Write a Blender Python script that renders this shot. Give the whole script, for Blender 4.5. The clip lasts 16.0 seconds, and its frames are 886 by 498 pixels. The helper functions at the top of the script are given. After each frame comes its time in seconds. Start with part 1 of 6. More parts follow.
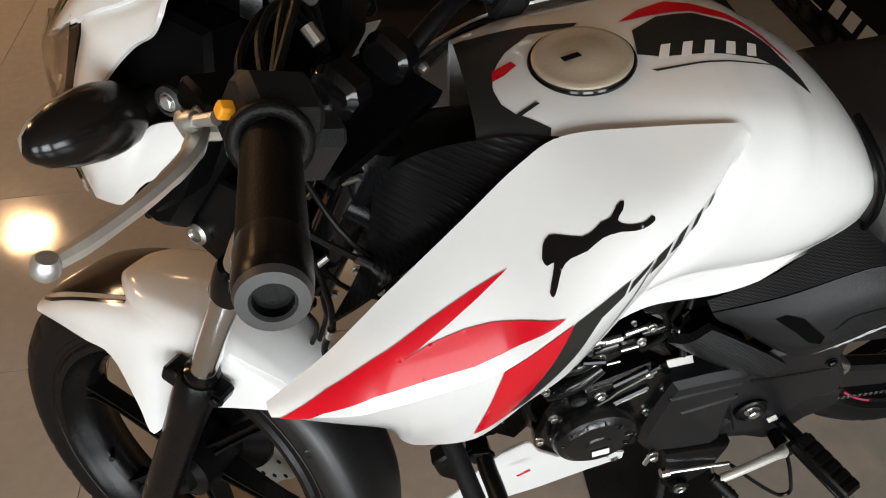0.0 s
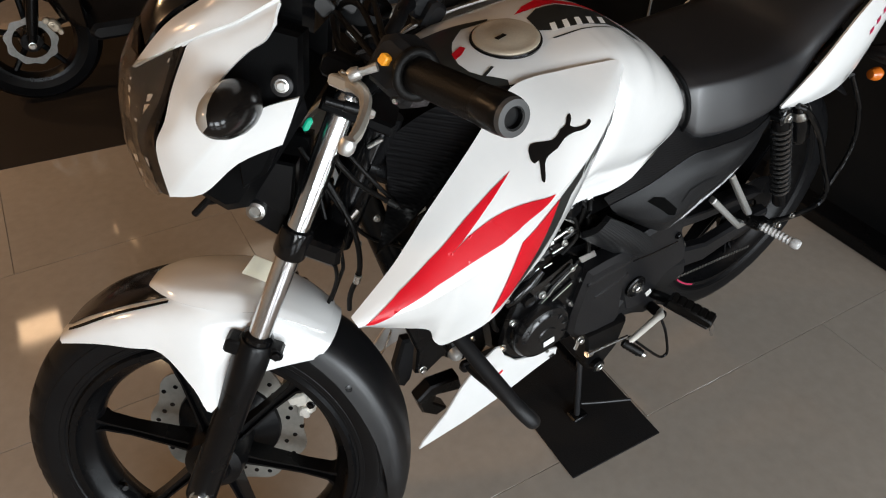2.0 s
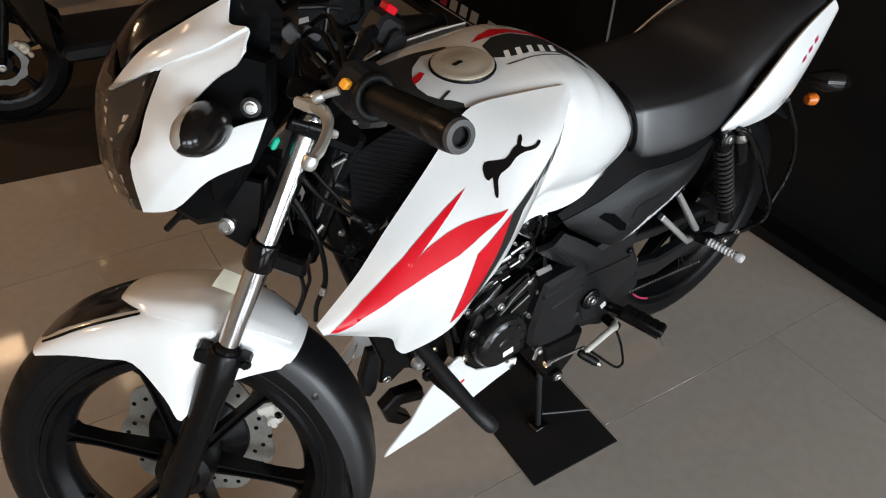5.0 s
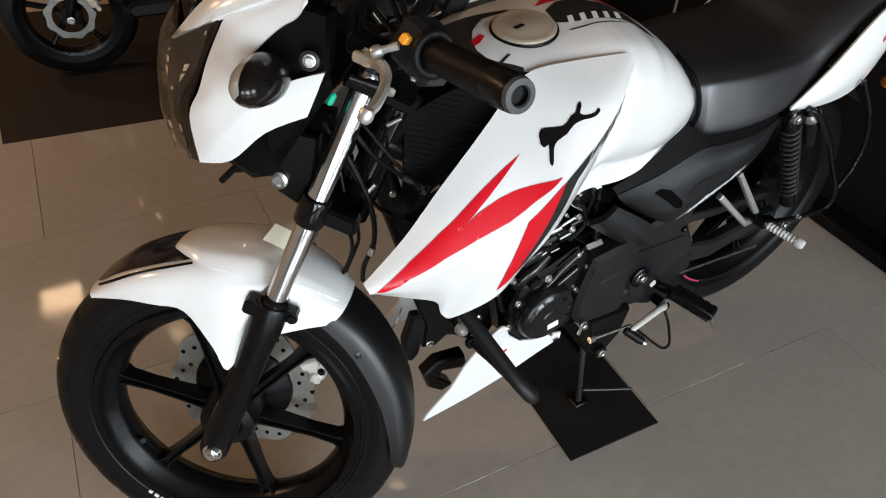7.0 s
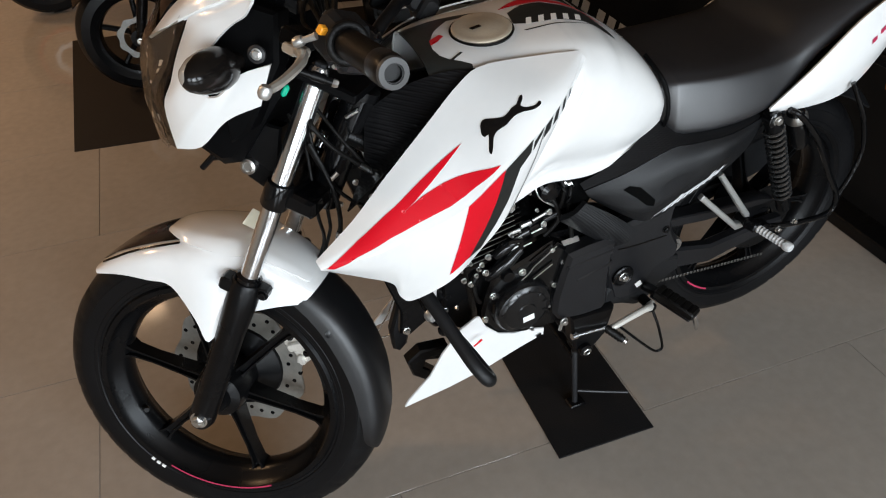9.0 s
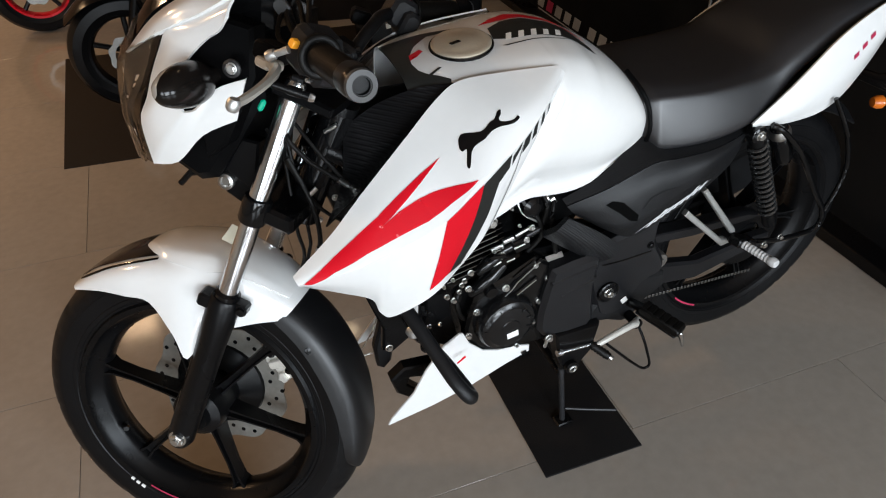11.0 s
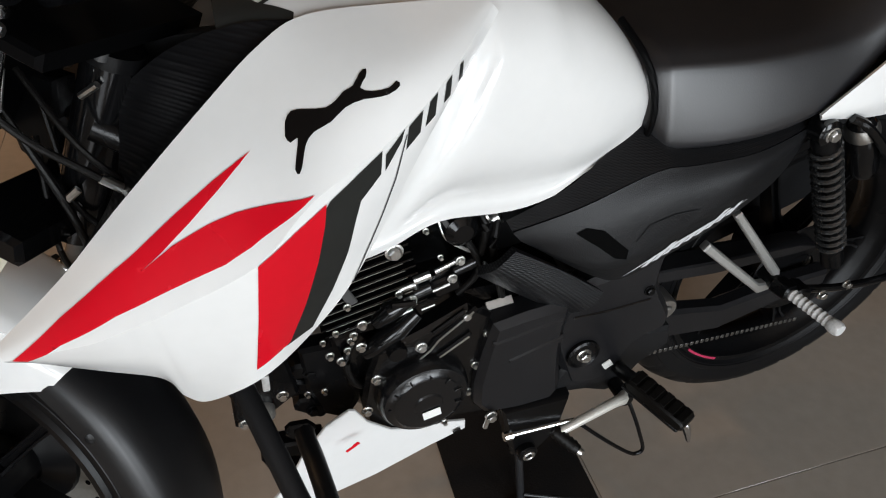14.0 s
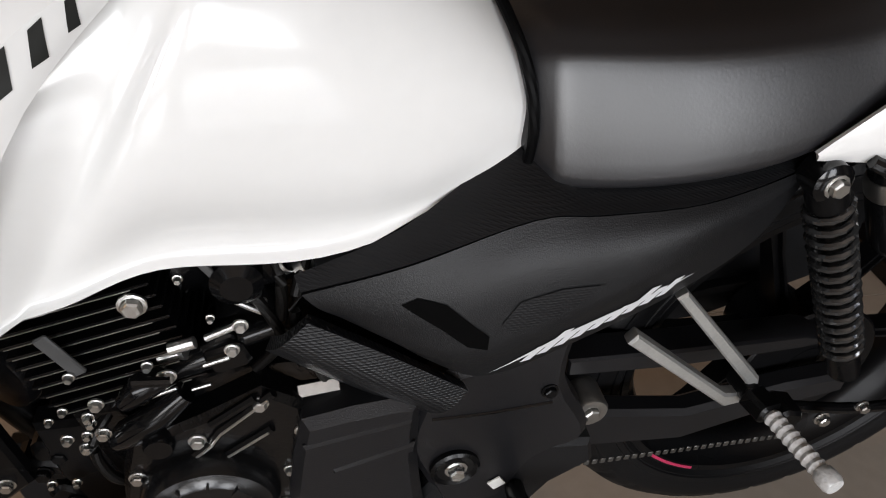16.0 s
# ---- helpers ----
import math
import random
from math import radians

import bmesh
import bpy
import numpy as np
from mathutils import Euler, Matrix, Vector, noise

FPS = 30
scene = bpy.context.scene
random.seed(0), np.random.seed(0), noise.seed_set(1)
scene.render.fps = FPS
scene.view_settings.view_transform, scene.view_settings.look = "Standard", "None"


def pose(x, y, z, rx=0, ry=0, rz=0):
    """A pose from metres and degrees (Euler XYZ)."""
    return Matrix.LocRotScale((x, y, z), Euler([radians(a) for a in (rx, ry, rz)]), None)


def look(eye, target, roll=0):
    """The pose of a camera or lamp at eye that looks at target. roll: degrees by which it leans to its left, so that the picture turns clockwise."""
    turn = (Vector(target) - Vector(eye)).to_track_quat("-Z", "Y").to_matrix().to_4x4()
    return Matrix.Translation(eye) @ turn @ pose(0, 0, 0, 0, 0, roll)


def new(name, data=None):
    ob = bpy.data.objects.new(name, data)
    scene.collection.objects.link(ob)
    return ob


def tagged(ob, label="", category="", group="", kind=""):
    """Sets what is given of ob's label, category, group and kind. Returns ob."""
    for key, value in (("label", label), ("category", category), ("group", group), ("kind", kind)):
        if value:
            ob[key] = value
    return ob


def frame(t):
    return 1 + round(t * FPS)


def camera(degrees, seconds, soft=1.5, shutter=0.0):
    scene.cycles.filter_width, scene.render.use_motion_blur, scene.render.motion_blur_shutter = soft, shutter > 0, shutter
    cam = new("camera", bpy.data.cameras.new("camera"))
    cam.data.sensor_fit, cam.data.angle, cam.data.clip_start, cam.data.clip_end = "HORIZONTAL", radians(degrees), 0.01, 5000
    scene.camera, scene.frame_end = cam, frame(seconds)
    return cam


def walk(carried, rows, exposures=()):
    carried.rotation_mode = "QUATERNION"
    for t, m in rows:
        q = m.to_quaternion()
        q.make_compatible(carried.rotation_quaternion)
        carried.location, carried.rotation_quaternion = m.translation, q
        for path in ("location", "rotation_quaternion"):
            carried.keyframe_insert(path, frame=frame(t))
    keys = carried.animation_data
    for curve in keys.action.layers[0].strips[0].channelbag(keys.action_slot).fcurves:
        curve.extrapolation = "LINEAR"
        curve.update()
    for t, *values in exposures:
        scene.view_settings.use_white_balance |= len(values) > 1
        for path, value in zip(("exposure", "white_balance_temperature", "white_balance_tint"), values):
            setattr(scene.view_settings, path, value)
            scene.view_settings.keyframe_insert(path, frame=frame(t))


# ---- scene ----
cam = camera(63.3, 16.0, soft=1.1)
PATH = [
    (0, (0.335, -0.599, 1.282), (0.488, 0.785, -0.153), -2.1),
    (0.5, (0.268, -0.656, 1.294), (0.54, 0.758, -0.093), -1.0),
    (1, (0.16, -0.628, 1.269), (0.566, 0.673, -0.195), -3.7),
    (1.5, (0.054, -0.718, 1.355), (0.6, 0.639, -0.009), -4.2),
    (2, (-0.016, -0.801, 1.343), (0.754, 0.509, 0.043), 1.2),
    (2.5, (-0.026, -0.826, 1.352), (0.733, 0.466, 0.027), 0.4),
    (3, (-0.025, -0.838, 1.363), (0.792, 0.455, 0.075), 1.4),
    (3.5, (-0.019, -0.85, 1.356), (0.739, 0.398, -0.011), 1.1),
    (4, (-0.02, -0.858, 1.361), (0.796, 0.406, 0.043), 1.7),
    (6.3, (-0.042, -0.853, 1.374), (0.815, 0.47, 0.144), 3.6),
    (6.5, (-0.041, -0.853, 1.368), (0.811, 0.449, 0.111), 4.1),
    (7, (-0.034, -0.856, 1.356), (0.689, 0.471, 0.045), 2.9),
    (7.5, (0.058, -0.932, 1.338), (0.728, 0.411, 0.016), 2.3),
    (8, (0.125, -0.995, 1.375), (0.718, 0.453, 0.129), 0.2),
    (8.5, (0.107, -1.013, 1.362), (0.628, 0.447, 0.099), -1.4),
    (11, (0.136, -1.024, 1.346), (0.676, 0.467, 0.127), -1.3),
    (11.5, (0.145, -1.01, 1.313), (0.627, 0.453, 0.036), -2.2),
    (12, (0.147, -1.027, 1.273), (0.484, 0.412, -0.075), -4.0),
    (12.5, (0.243, -0.986, 1.214), (0.647, 0.426, -0.143), -5.0),
    (13, (0.314, -0.935, 1.158), (0.796, 0.49, -0.16), -7.3),
    (13.3, (0.374, -0.856, 1.127), (0.95, 0.577, -0.144), -3.8),
    (13.5, (0.411, -0.809, 1.126), (0.926, 0.625, -0.169), -4.4),
    (14, (0.441, -0.7, 1.13), (0.879, 0.777, -0.145), -0.3),
    (14.1, (0.447, -0.684, 1.117), (0.854, 0.79, -0.172), -0.1),
    (14.5, (0.5, -0.641, 1.046), (0.871, 0.883, -0.195), 0.4),
    (15, (0.593, -0.608, 0.992), (0.808, 0.912, -0.29), -1.0),
    (15.2, (0.602, -0.591, 0.979), (0.76, 0.933, -0.307), -0.1),
    (15.5, (0.631, -0.575, 0.978), (0.694, 0.929, -0.338), -0.6),
    (15.6, (0.64, -0.57, 0.975), (0.72, 0.936, -0.338), -0.0),
    (16, (0.725, -0.52, 0.986), (0.987, 1.023, -0.259), 0.7),
]
walk(cam, [(t, look(eye, target, roll)) for t, eye, target, roll in PATH],
     [(0.0, 0.64, 6500, 10), (1.5, 0.68, 6350, 10), (3.5, 0.74, 6150, 9), (7.0, 0.73, 6100, 9), (8.0, 0.68, 6100, 9), (12.6, 0.64, 6100, 10), (13.2, 0.78, 6100, 10), (13.6, 0.78, 6200, 10), (14.0, 0.38, 6350, 11), (14.5, 0.24, 6400, 11), (15.0, 0.38, 6450, 12), (15.5, 0.50, 6500, 13), (16.0, 0.36, 6600, 15)])

# ---- light ----
world = bpy.data.worlds.new("sky")
scene.world = world
world.use_nodes = True
wn = world.node_tree.nodes
sky = wn.new("ShaderNodeTexSky")
sky.sky_type, sky.sun_disc = "NISHITA", False
sky.sun_elevation, sky.sun_rotation = radians(40), radians(200)
world.node_tree.links.new(sky.outputs[0], wn["Background"].inputs[0])
wn["Background"].inputs[1].default_value = 0.1


def area(name, place, target, sx, sy, watts, colour):
    lamp = bpy.data.lights.new(name, "AREA")
    lamp.shape, lamp.size, lamp.size_y, lamp.energy, lamp.color = "RECTANGLE", sx, sy, watts, colour
    ob = new(name, lamp)
    ob.matrix_world = look(place, target)
    return ob


for px, watts in ((-1.95, 58), (0.40, 98), (2.75, 80)):
    area("shopfront_daylight", (px, -4.75, 1.45), (px, 0, 1.30), 1.5, 2.0, watts, (0.93, 0.98, 1.0))
# The two at x = -2.7 are unseen, added to warm the left floor.
for lx, ly in ((-2.7, 1.6), (-2.7, 4.27), (-0.81, 4.27)):
    area("panel_or_fill_light", (lx, ly, 2.985), (lx, ly, 0), 0.30, 0.30, 40 if lx < -1 else 2, (1.0, 0.60, 0.30))


# ---- materials ----
def material(name, colour, rough=0.5, metal=0.0, coat=0.0, grain=0.0, scale=60.0, vary=0.08, spread=6.0, alpha=1.0, spec=0.5, random_tone=0.0):
    """A surface with two scales of tone, and of fine relief where grain is given."""
    m = bpy.data.materials.new(name)
    m.use_nodes = True
    n, l = m.node_tree.nodes, m.node_tree.links
    b = n["Principled BSDF"]
    b.inputs["Roughness"].default_value, b.inputs["Metallic"].default_value = rough, metal
    b.inputs["Coat Weight"].default_value, b.inputs["Coat Roughness"].default_value = coat, 0.05
    b.inputs["Specular IOR Level"].default_value = spec
    co = n.new("ShaderNodeTexCoord")
    big, fine = n.new("ShaderNodeTexNoise"), n.new("ShaderNodeTexNoise")
    big.inputs["Scale"].default_value, fine.inputs["Scale"].default_value = spread, scale
    big.inputs["Detail"].default_value = fine.inputs["Detail"].default_value = 4.0
    l.new(co.outputs["Object"], big.inputs["Vector"]), l.new(co.outputs["Object"], fine.inputs["Vector"])
    add = n.new("ShaderNodeMath")
    add.operation = "ADD"
    l.new(big.outputs[0], add.inputs[0]), l.new(fine.outputs[0], add.inputs[1])
    tone = n.new("ShaderNodeMapRange")
    tone.inputs[1].default_value, tone.inputs[2].default_value = 0.6, 1.4
    tone.inputs[3].default_value, tone.inputs[4].default_value = 1.0 - vary, 1.0 + vary
    l.new(add.outputs[0], tone.inputs[0])
    mix = n.new("ShaderNodeVectorMath")
    mix.operation = "SCALE"
    mix.inputs[0].default_value = colour
    l.new(tone.outputs[0], mix.inputs["Scale"])
    l.new(mix.outputs[0], b.inputs["Base Color"])
    wear = n.new("ShaderNodeMapRange")
    wear.inputs[1].default_value, wear.inputs[2].default_value = 0.3, 0.7
    wear.inputs[3].default_value, wear.inputs[4].default_value = max(rough - 0.05, 0.02), min(rough + 0.07, 1.0)
    l.new(big.outputs[0], wear.inputs[0]), l.new(wear.outputs[0], b.inputs["Roughness"])
    if grain:
        bump = n.new("ShaderNodeBump")
        bump.inputs["Strength"].default_value, bump.inputs["Distance"].default_value = grain, 0.001
        l.new(fine.outputs[0], bump.inputs["Height"]), l.new(bump.outputs[0], b.inputs["Normal"])
    if alpha < 1.0:
        b.inputs["Transmission Weight"].default_value = 1.0 - alpha
    return m


def weave(m, scale=2600.0, depth=0.3):
    """Adds the fine ribbed relief of moulded carbon-pattern plastic."""
    n, l = m.node_tree.nodes, m.node_tree.links
    co, both = n.new("ShaderNodeTexCoord"), n.new("ShaderNodeMath")
    both.operation = "MULTIPLY"
    for k, bands in enumerate(("DIAGONAL", "Z")):
        wave = n.new("ShaderNodeTexWave")
        wave.wave_type, wave.bands_direction = "BANDS", bands
        wave.inputs["Scale"].default_value = scale / 20.0
        l.new(co.outputs["Object"], wave.inputs["Vector"])
        l.new(wave.outputs["Fac"], both.inputs[k])
    bump = n.new("ShaderNodeBump")
    bump.inputs["Strength"].default_value, bump.inputs["Distance"].default_value = depth, 0.002
    l.new(both.outputs[0], bump.inputs["Height"])
    l.new(bump.outputs[0], n["Principled BSDF"].inputs["Normal"])
    return m


def glow(name, colour, strength):
    m = bpy.data.materials.new(name)
    m.use_nodes = True
    b = m.node_tree.nodes["Principled BSDF"]
    b.inputs["Base Color"].default_value = (*colour, 1)
    b.inputs["Emission Color"].default_value, b.inputs["Emission Strength"].default_value = (*colour, 1), strength
    return m


WHITE = material("white_paint", (0.735, 0.732, 0.718), 0.17, coat=0.6, vary=0.02, spread=3)
RED = material("red_film", (0.56, 0.003, 0.013), 0.27, coat=0.15, vary=0.04, spec=0.3)
CHARCOAL = material("charcoal_film", (0.016, 0.017, 0.016), 0.35, vary=0.1, spec=0.35)
HUGGER = material("semi_gloss_black_plastic", (0.004, 0.004, 0.0046), 0.43, vary=0.15, spec=0.48)
COVER = material("cast_cover_black", (0.005, 0.005, 0.0054), 0.24, grain=0.12, scale=260, vary=0.25, spec=0.5)
GLOSS = material("gloss_black", (0.003, 0.003, 0.0033), 0.14, coat=0.1, vary=0.1, spec=0.3)
SATIN = material("satin_black", (0.0030, 0.0030, 0.0033), 0.28, grain=0.15, scale=500, vary=0.2, spec=0.20)
PLATE = material("cast_black_plate", (0.0075, 0.0075, 0.0085), 0.34, grain=0.3, scale=700, vary=0.18, spec=0.4)
HOUSING = material("lamp_housing_black", (0.0018, 0.0018, 0.0020), 0.42, grain=0.2, scale=700, vary=0.2, spec=0.06)
MATTE = material("matte_black_plastic", (0.0061, 0.0063, 0.0070), 0.42, grain=0.35, scale=900, vary=0.15, spec=0.27)
CARBON = weave(material("ribbed_black_plastic", (0.0068, 0.0070, 0.0078), 0.38, vary=0.15, spec=0.3), 2300, 0.45)
CARBON_FINE = weave(material("fine_ribbed_plastic", (0.0060, 0.0062, 0.0069), 0.40, vary=0.15, spec=0.25), 2600, 0.16)
CARBON_WIDE = weave(material("wide_ribbed_plastic", (0.004, 0.004, 0.0045), 0.36, vary=0.15, spec=0.18), 1000, 0.3)
RUBBER = material("tyre_rubber", (0.0032, 0.0032, 0.0036), 0.40, grain=0.3, scale=350, vary=0.25, spec=0.2)
GRIP = material("grip_rubber", (0.0030, 0.0026, 0.0023), 0.40, grain=0.4, scale=700, vary=0.2, spec=0.18)
LEATHER = material("seat_vinyl", (0.011, 0.011, 0.0125), 0.36, grain=0.10, scale=420, vary=0.2, spec=0.85)
CHROME = material("chrome", (0.72, 0.73, 0.74), 0.17, metal=1.0, vary=0.03)
STEEL = material("zinc_steel", (0.70, 0.70, 0.68), 0.28, metal=1.0, vary=0.12, scale=200)
ALLOY = material("cast_alloy", (0.60, 0.60, 0.58), 0.42, metal=0.9, grain=0.25, scale=300, vary=0.1)
LEVER = material("bare_lever_alloy", (0.56, 0.53, 0.47), 0.40, metal=0.7, grain=0.1, scale=250, vary=0.08)
GOLDEN = material("champagne_alloy", (0.66, 0.57, 0.44), 0.40, metal=0.6, grain=0.1, scale=250, vary=0.08)
BRAKE = material("pale_brake_steel", (0.29, 0.275, 0.245), 0.40, metal=0.65, vary=0.15, scale=120)
DISC = material("brushed_disc", (0.42, 0.41, 0.39), 0.35, metal=1.0, vary=0.2, scale=120)
ENGINE = material("engine_black", (0.0024, 0.0024, 0.0026), 0.15, coat=0.12, grain=0.6, scale=220, vary=0.3, spec=0.42)
STAND = material("worn_black_steel", (0.016, 0.016, 0.017), 0.42, grain=0.2, scale=300, vary=0.3, spec=0.4)
RING = material("dull_grey_ring", (0.046, 0.046, 0.046), 0.5, vary=0.1)
KNURL = material("bright_cast_steel", (0.74, 0.74, 0.73), 0.34, metal=0.35, grain=0.6, scale=300, vary=0.2)
AMBER = material("amber_lens", (0.55, 0.13, 0.01), 0.2, vary=0.05)
ORANGE = material("orange_button", (0.9, 0.36, 0.02), 0.4, vary=0.05)
GREEN = material("green_plug", (0.0, 0.35, 0.20), 0.45, vary=0.08)
PINK = material("pink_tape", (0.40, 0.025, 0.075), 0.4, vary=0.1)
PAPER = material("pale_sticker", (0.75, 0.75, 0.72), 0.5, vary=0.06)
SMOKE = material("smoked_lens", (0.006, 0.005, 0.0045), 0.16, vary=0.3, spec=0.3)
# The brown stands for the floor showing in the dark lamp glass.
LAMP = material("floor_brown_lamp_glass", (0.008, 0.005, 0.0035), 0.10, coat=0.1, vary=0.35, spread=14)
CLEAR = material("clear_lens", (0.50, 0.48, 0.44), 0.12, alpha=0.7, vary=0.03)
# Deep black for the shade inside the vent, which is not cut in.
VOID = material("vent_shade_black", (0.0015, 0.0015, 0.0015), 0.9, vary=0.2, spec=0.05)
CALIPER = material("silver_caliper", (0.80, 0.77, 0.70), 0.32, metal=0.5, grain=0.2, scale=250, vary=0.1)
SILVER = material("silver_film", (0.72, 0.73, 0.75), 0.3, metal=0.2, vary=0.05)


# ---- shapes ----
class Shape:
    """Corners and faces, gathered from simple forms."""

    def __init__(self):
        self.v, self.f = [], []

    def put(self, v, f):
        k = len(self.v)
        self.v += [tuple(p) for p in v]
        self.f += [tuple(i + k for i in q) for q in f]
        return self

    def moved(self, m):
        out = Shape()
        out.v, out.f = [tuple(m @ Vector(p)) for p in self.v], list(self.f)
        return out

    def mirrored(self, middle):
        """The same on the other side of the upright plane y = middle(x)."""
        out = Shape()
        out.v = [(x, 2 * middle(x) - y, z) for x, y, z in self.v]
        out.f = [tuple(reversed(q)) for q in self.f]
        return out

    def tube(self, pts, r, n=10, smooth=0):
        pts = [Vector(p) for p in (curve(pts, smooth) if smooth else pts)]
        rs = r if isinstance(r, (list, tuple)) else [r] * len(pts)
        if len(rs) != len(pts):
            rs = [rs[min(int(i * len(rs) / len(pts)), len(rs) - 1)] for i in range(len(pts))]
        v, f = [], []
        up = Vector((0.123, 0.3, 0.95))
        for i, p in enumerate(pts):
            d = (pts[min(i + 1, len(pts) - 1)] - pts[max(i - 1, 0)]).normalized()
            a = d.cross(up).normalized()
            b = d.cross(a)
            v += [p + rs[i] * (math.cos(t) * a + math.sin(t) * b) for t in [2 * math.pi * k / n for k in range(n)]]
        for i in range(len(pts) - 1):
            f += [(i * n + k, i * n + (k + 1) % n, (i + 1) * n + (k + 1) % n, (i + 1) * n + k) for k in range(n)]
        f += [tuple(range(n - 1, -1, -1)), tuple((len(pts) - 1) * n + k for k in range(n))]
        return self.put(v, f)

    def lathe(self, prof, at, axis, n=24, closed=False, a0=0.0, a1=2 * math.pi):
        """Turns a profile of (radius, along) about an axis through a point."""
        axis = Vector(axis).normalized()
        u = axis.cross(Vector((0.31, 0.12, 0.94))).normalized()
        w = axis.cross(u)
        at = Vector(at)
        whole = a1 - a0 > 6.28
        steps = n if whole else n + 1
        v = []
        for k in range(steps):
            t = a0 + (a1 - a0) * k / n
            d = math.cos(t) * u + math.sin(t) * w
            v += [at + r * d + h * axis for r, h in prof]
        m, f = len(prof), []
        for k in range(n):
            for j in range(m if closed else m - 1):
                f.append((k * m + j, k * m + (j + 1) % m, ((k + 1) % steps) * m + (j + 1) % m, ((k + 1) % steps) * m + j))
        return self.put(v, f)

    def slab(self, outline, y0, y1, bevel=0.003):
        """An upright plate: an outline of (x, z) between two y's, with its edges eased. y may be a function of x and z."""
        def at(y, x, z):
            return y(x, z) if callable(y) else y
        n = len(outline)
        cx, cz = sum(p[0] for p in outline) / n, sum(p[1] for p in outline) / n
        area2 = sum(outline[i][0] * outline[(i + 1) % n][1] - outline[(i + 1) % n][0] * outline[i][1] for i in range(n))
        inner = []
        for i in range(n):
            a, b, c = Vector(outline[i - 1]), Vector(outline[i]), Vector(outline[(i + 1) % n])
            e, g = (b - a).normalized(), (c - b).normalized()
            nrm = Vector((-(e.y + g.y), e.x + g.x)) * (1 if area2 > 0 else -1)
            inner.append(b + (nrm.normalized() * bevel if nrm.length > 1e-6 else Vector((0, 0))))
        s = 1 if at(y1, cx, cz) > at(y0, cx, cz) else -1
        v = [(x, at(y0, x, z), z) for x, z in inner] + [(x, at(y0, x, z) + s * bevel, z) for x, z in outline]
        v += [(x, at(y1, x, z) - s * bevel, z) for x, z in outline] + [(x, at(y1, x, z), z) for x, z in inner]
        f = [tuple(range(n)), tuple(3 * n + k for k in range(n - 1, -1, -1))]
        for j in range(3):
            f += [(j * n + k, (j + 1) * n + k, (j + 1) * n + (k + 1) % n, j * n + (k + 1) % n) for k in range(n)]
        return self.put(v, f)

    def box(self, at, size, turn=(0, 0, 0), bevel=0.004):
        hx, hy, hz = (a / 2 for a in size)
        bevel = min(bevel, 0.45 * min(size))
        one = Shape().slab([(-hx, -hz + bevel), (-hx + bevel, -hz), (hx - bevel, -hz), (hx, -hz + bevel), (hx, hz - bevel), (hx - bevel, hz), (-hx + bevel, hz), (-hx, hz - bevel)], -hy, hy, bevel * 0.7)
        return self.put(one.moved(pose(*at, *turn)).v, one.f)

    def bolt(self, at, axis, r=0.008, h=0.007):
        """A flanged hexagon bolt."""
        self.lathe([(0, 0), (r * 1.35, 0), (r * 1.35, h * 0.25), (r, h * 0.3)], at, axis, 12)
        return self.lathe([(r, h * 0.25), (r, h * 0.85), (r * 0.8, h), (0, h)], at, axis, 6)

    def sheet(self, rows, nu=6, nv=6, thick=0.003, folds=()):
        """A smooth skin through rows of points, with a back; it folds along the rows numbered in folds."""
        lines = [curve(r, nu) for r in rows]
        ends = [0, *folds, len(rows) - 1]
        cols = []
        for i in range(len(lines[0])):
            col = []
            for a, b in zip(ends, ends[1:]):
                col = col[:-1] + curve([ln[i] for ln in lines[a:b + 1]], nv)
            cols.append(col)
        m, n = len(cols), len(cols[0])
        grid = [[Vector(p) for p in c] for c in cols]
        v, back = [], []
        for i in range(m):
            for j in range(n):
                a = grid[min(i + 1, m - 1)][j] - grid[max(i - 1, 0)][j]
                b = grid[i][min(j + 1, n - 1)] - grid[i][max(j - 1, 0)]
                q = a.cross(b)
                q = q.normalized() if q.length > 1e-12 else Vector((0, 0, 0))
                v.append(grid[i][j])
                back.append(grid[i][j] - thick * q)
        f = [(i * n + j, (i + 1) * n + j, (i + 1) * n + j + 1, i * n + j + 1) for i in range(m - 1) for j in range(n - 1)]
        k = len(v)
        f += [tuple(k + t for t in reversed(q)) for q in f]
        rim = [i * n for i in range(m)] + [(m - 1) * n + j for j in range(1, n)] + [i * n + n - 1 for i in range(m - 2, -1, -1)] + [j for j in range(n - 2, 0, -1)]
        f += [(rim[t], k + rim[t], k + rim[(t + 1) % len(rim)], rim[(t + 1) % len(rim)]) for t in range(len(rim))]
        return self.put(v + back, f)


def rounded(outline, n=3):
    """A closed outline with its corners run into smooth lines."""
    pts = [(x, 0, z) for x, z in outline]
    ring = curve(pts[-2:] + pts + pts[:2], n)
    return [(p.x, p.z) for p in ring[2 * n:-2 * n]][:len(outline) * n]


def curve(pts, n):
    """Points on a smooth line through the given ones, n to a stretch."""
    pts = [Vector(p) for p in pts]
    out = []
    for i in range(len(pts) - 1):
        p0, p1, p2, p3 = pts[max(i - 1, 0)], pts[i], pts[i + 1], pts[min(i + 2, len(pts) - 1)]
        for k in range(n):
            t = k / n
            out.append(0.5 * (2 * p1 + t * (p2 - p0) + t * t * (2 * p0 - 5 * p1 + 4 * p2 - p3) + t ** 3 * (3 * p1 - p0 - 3 * p2 + p3)))
    return out + [pts[-1]]


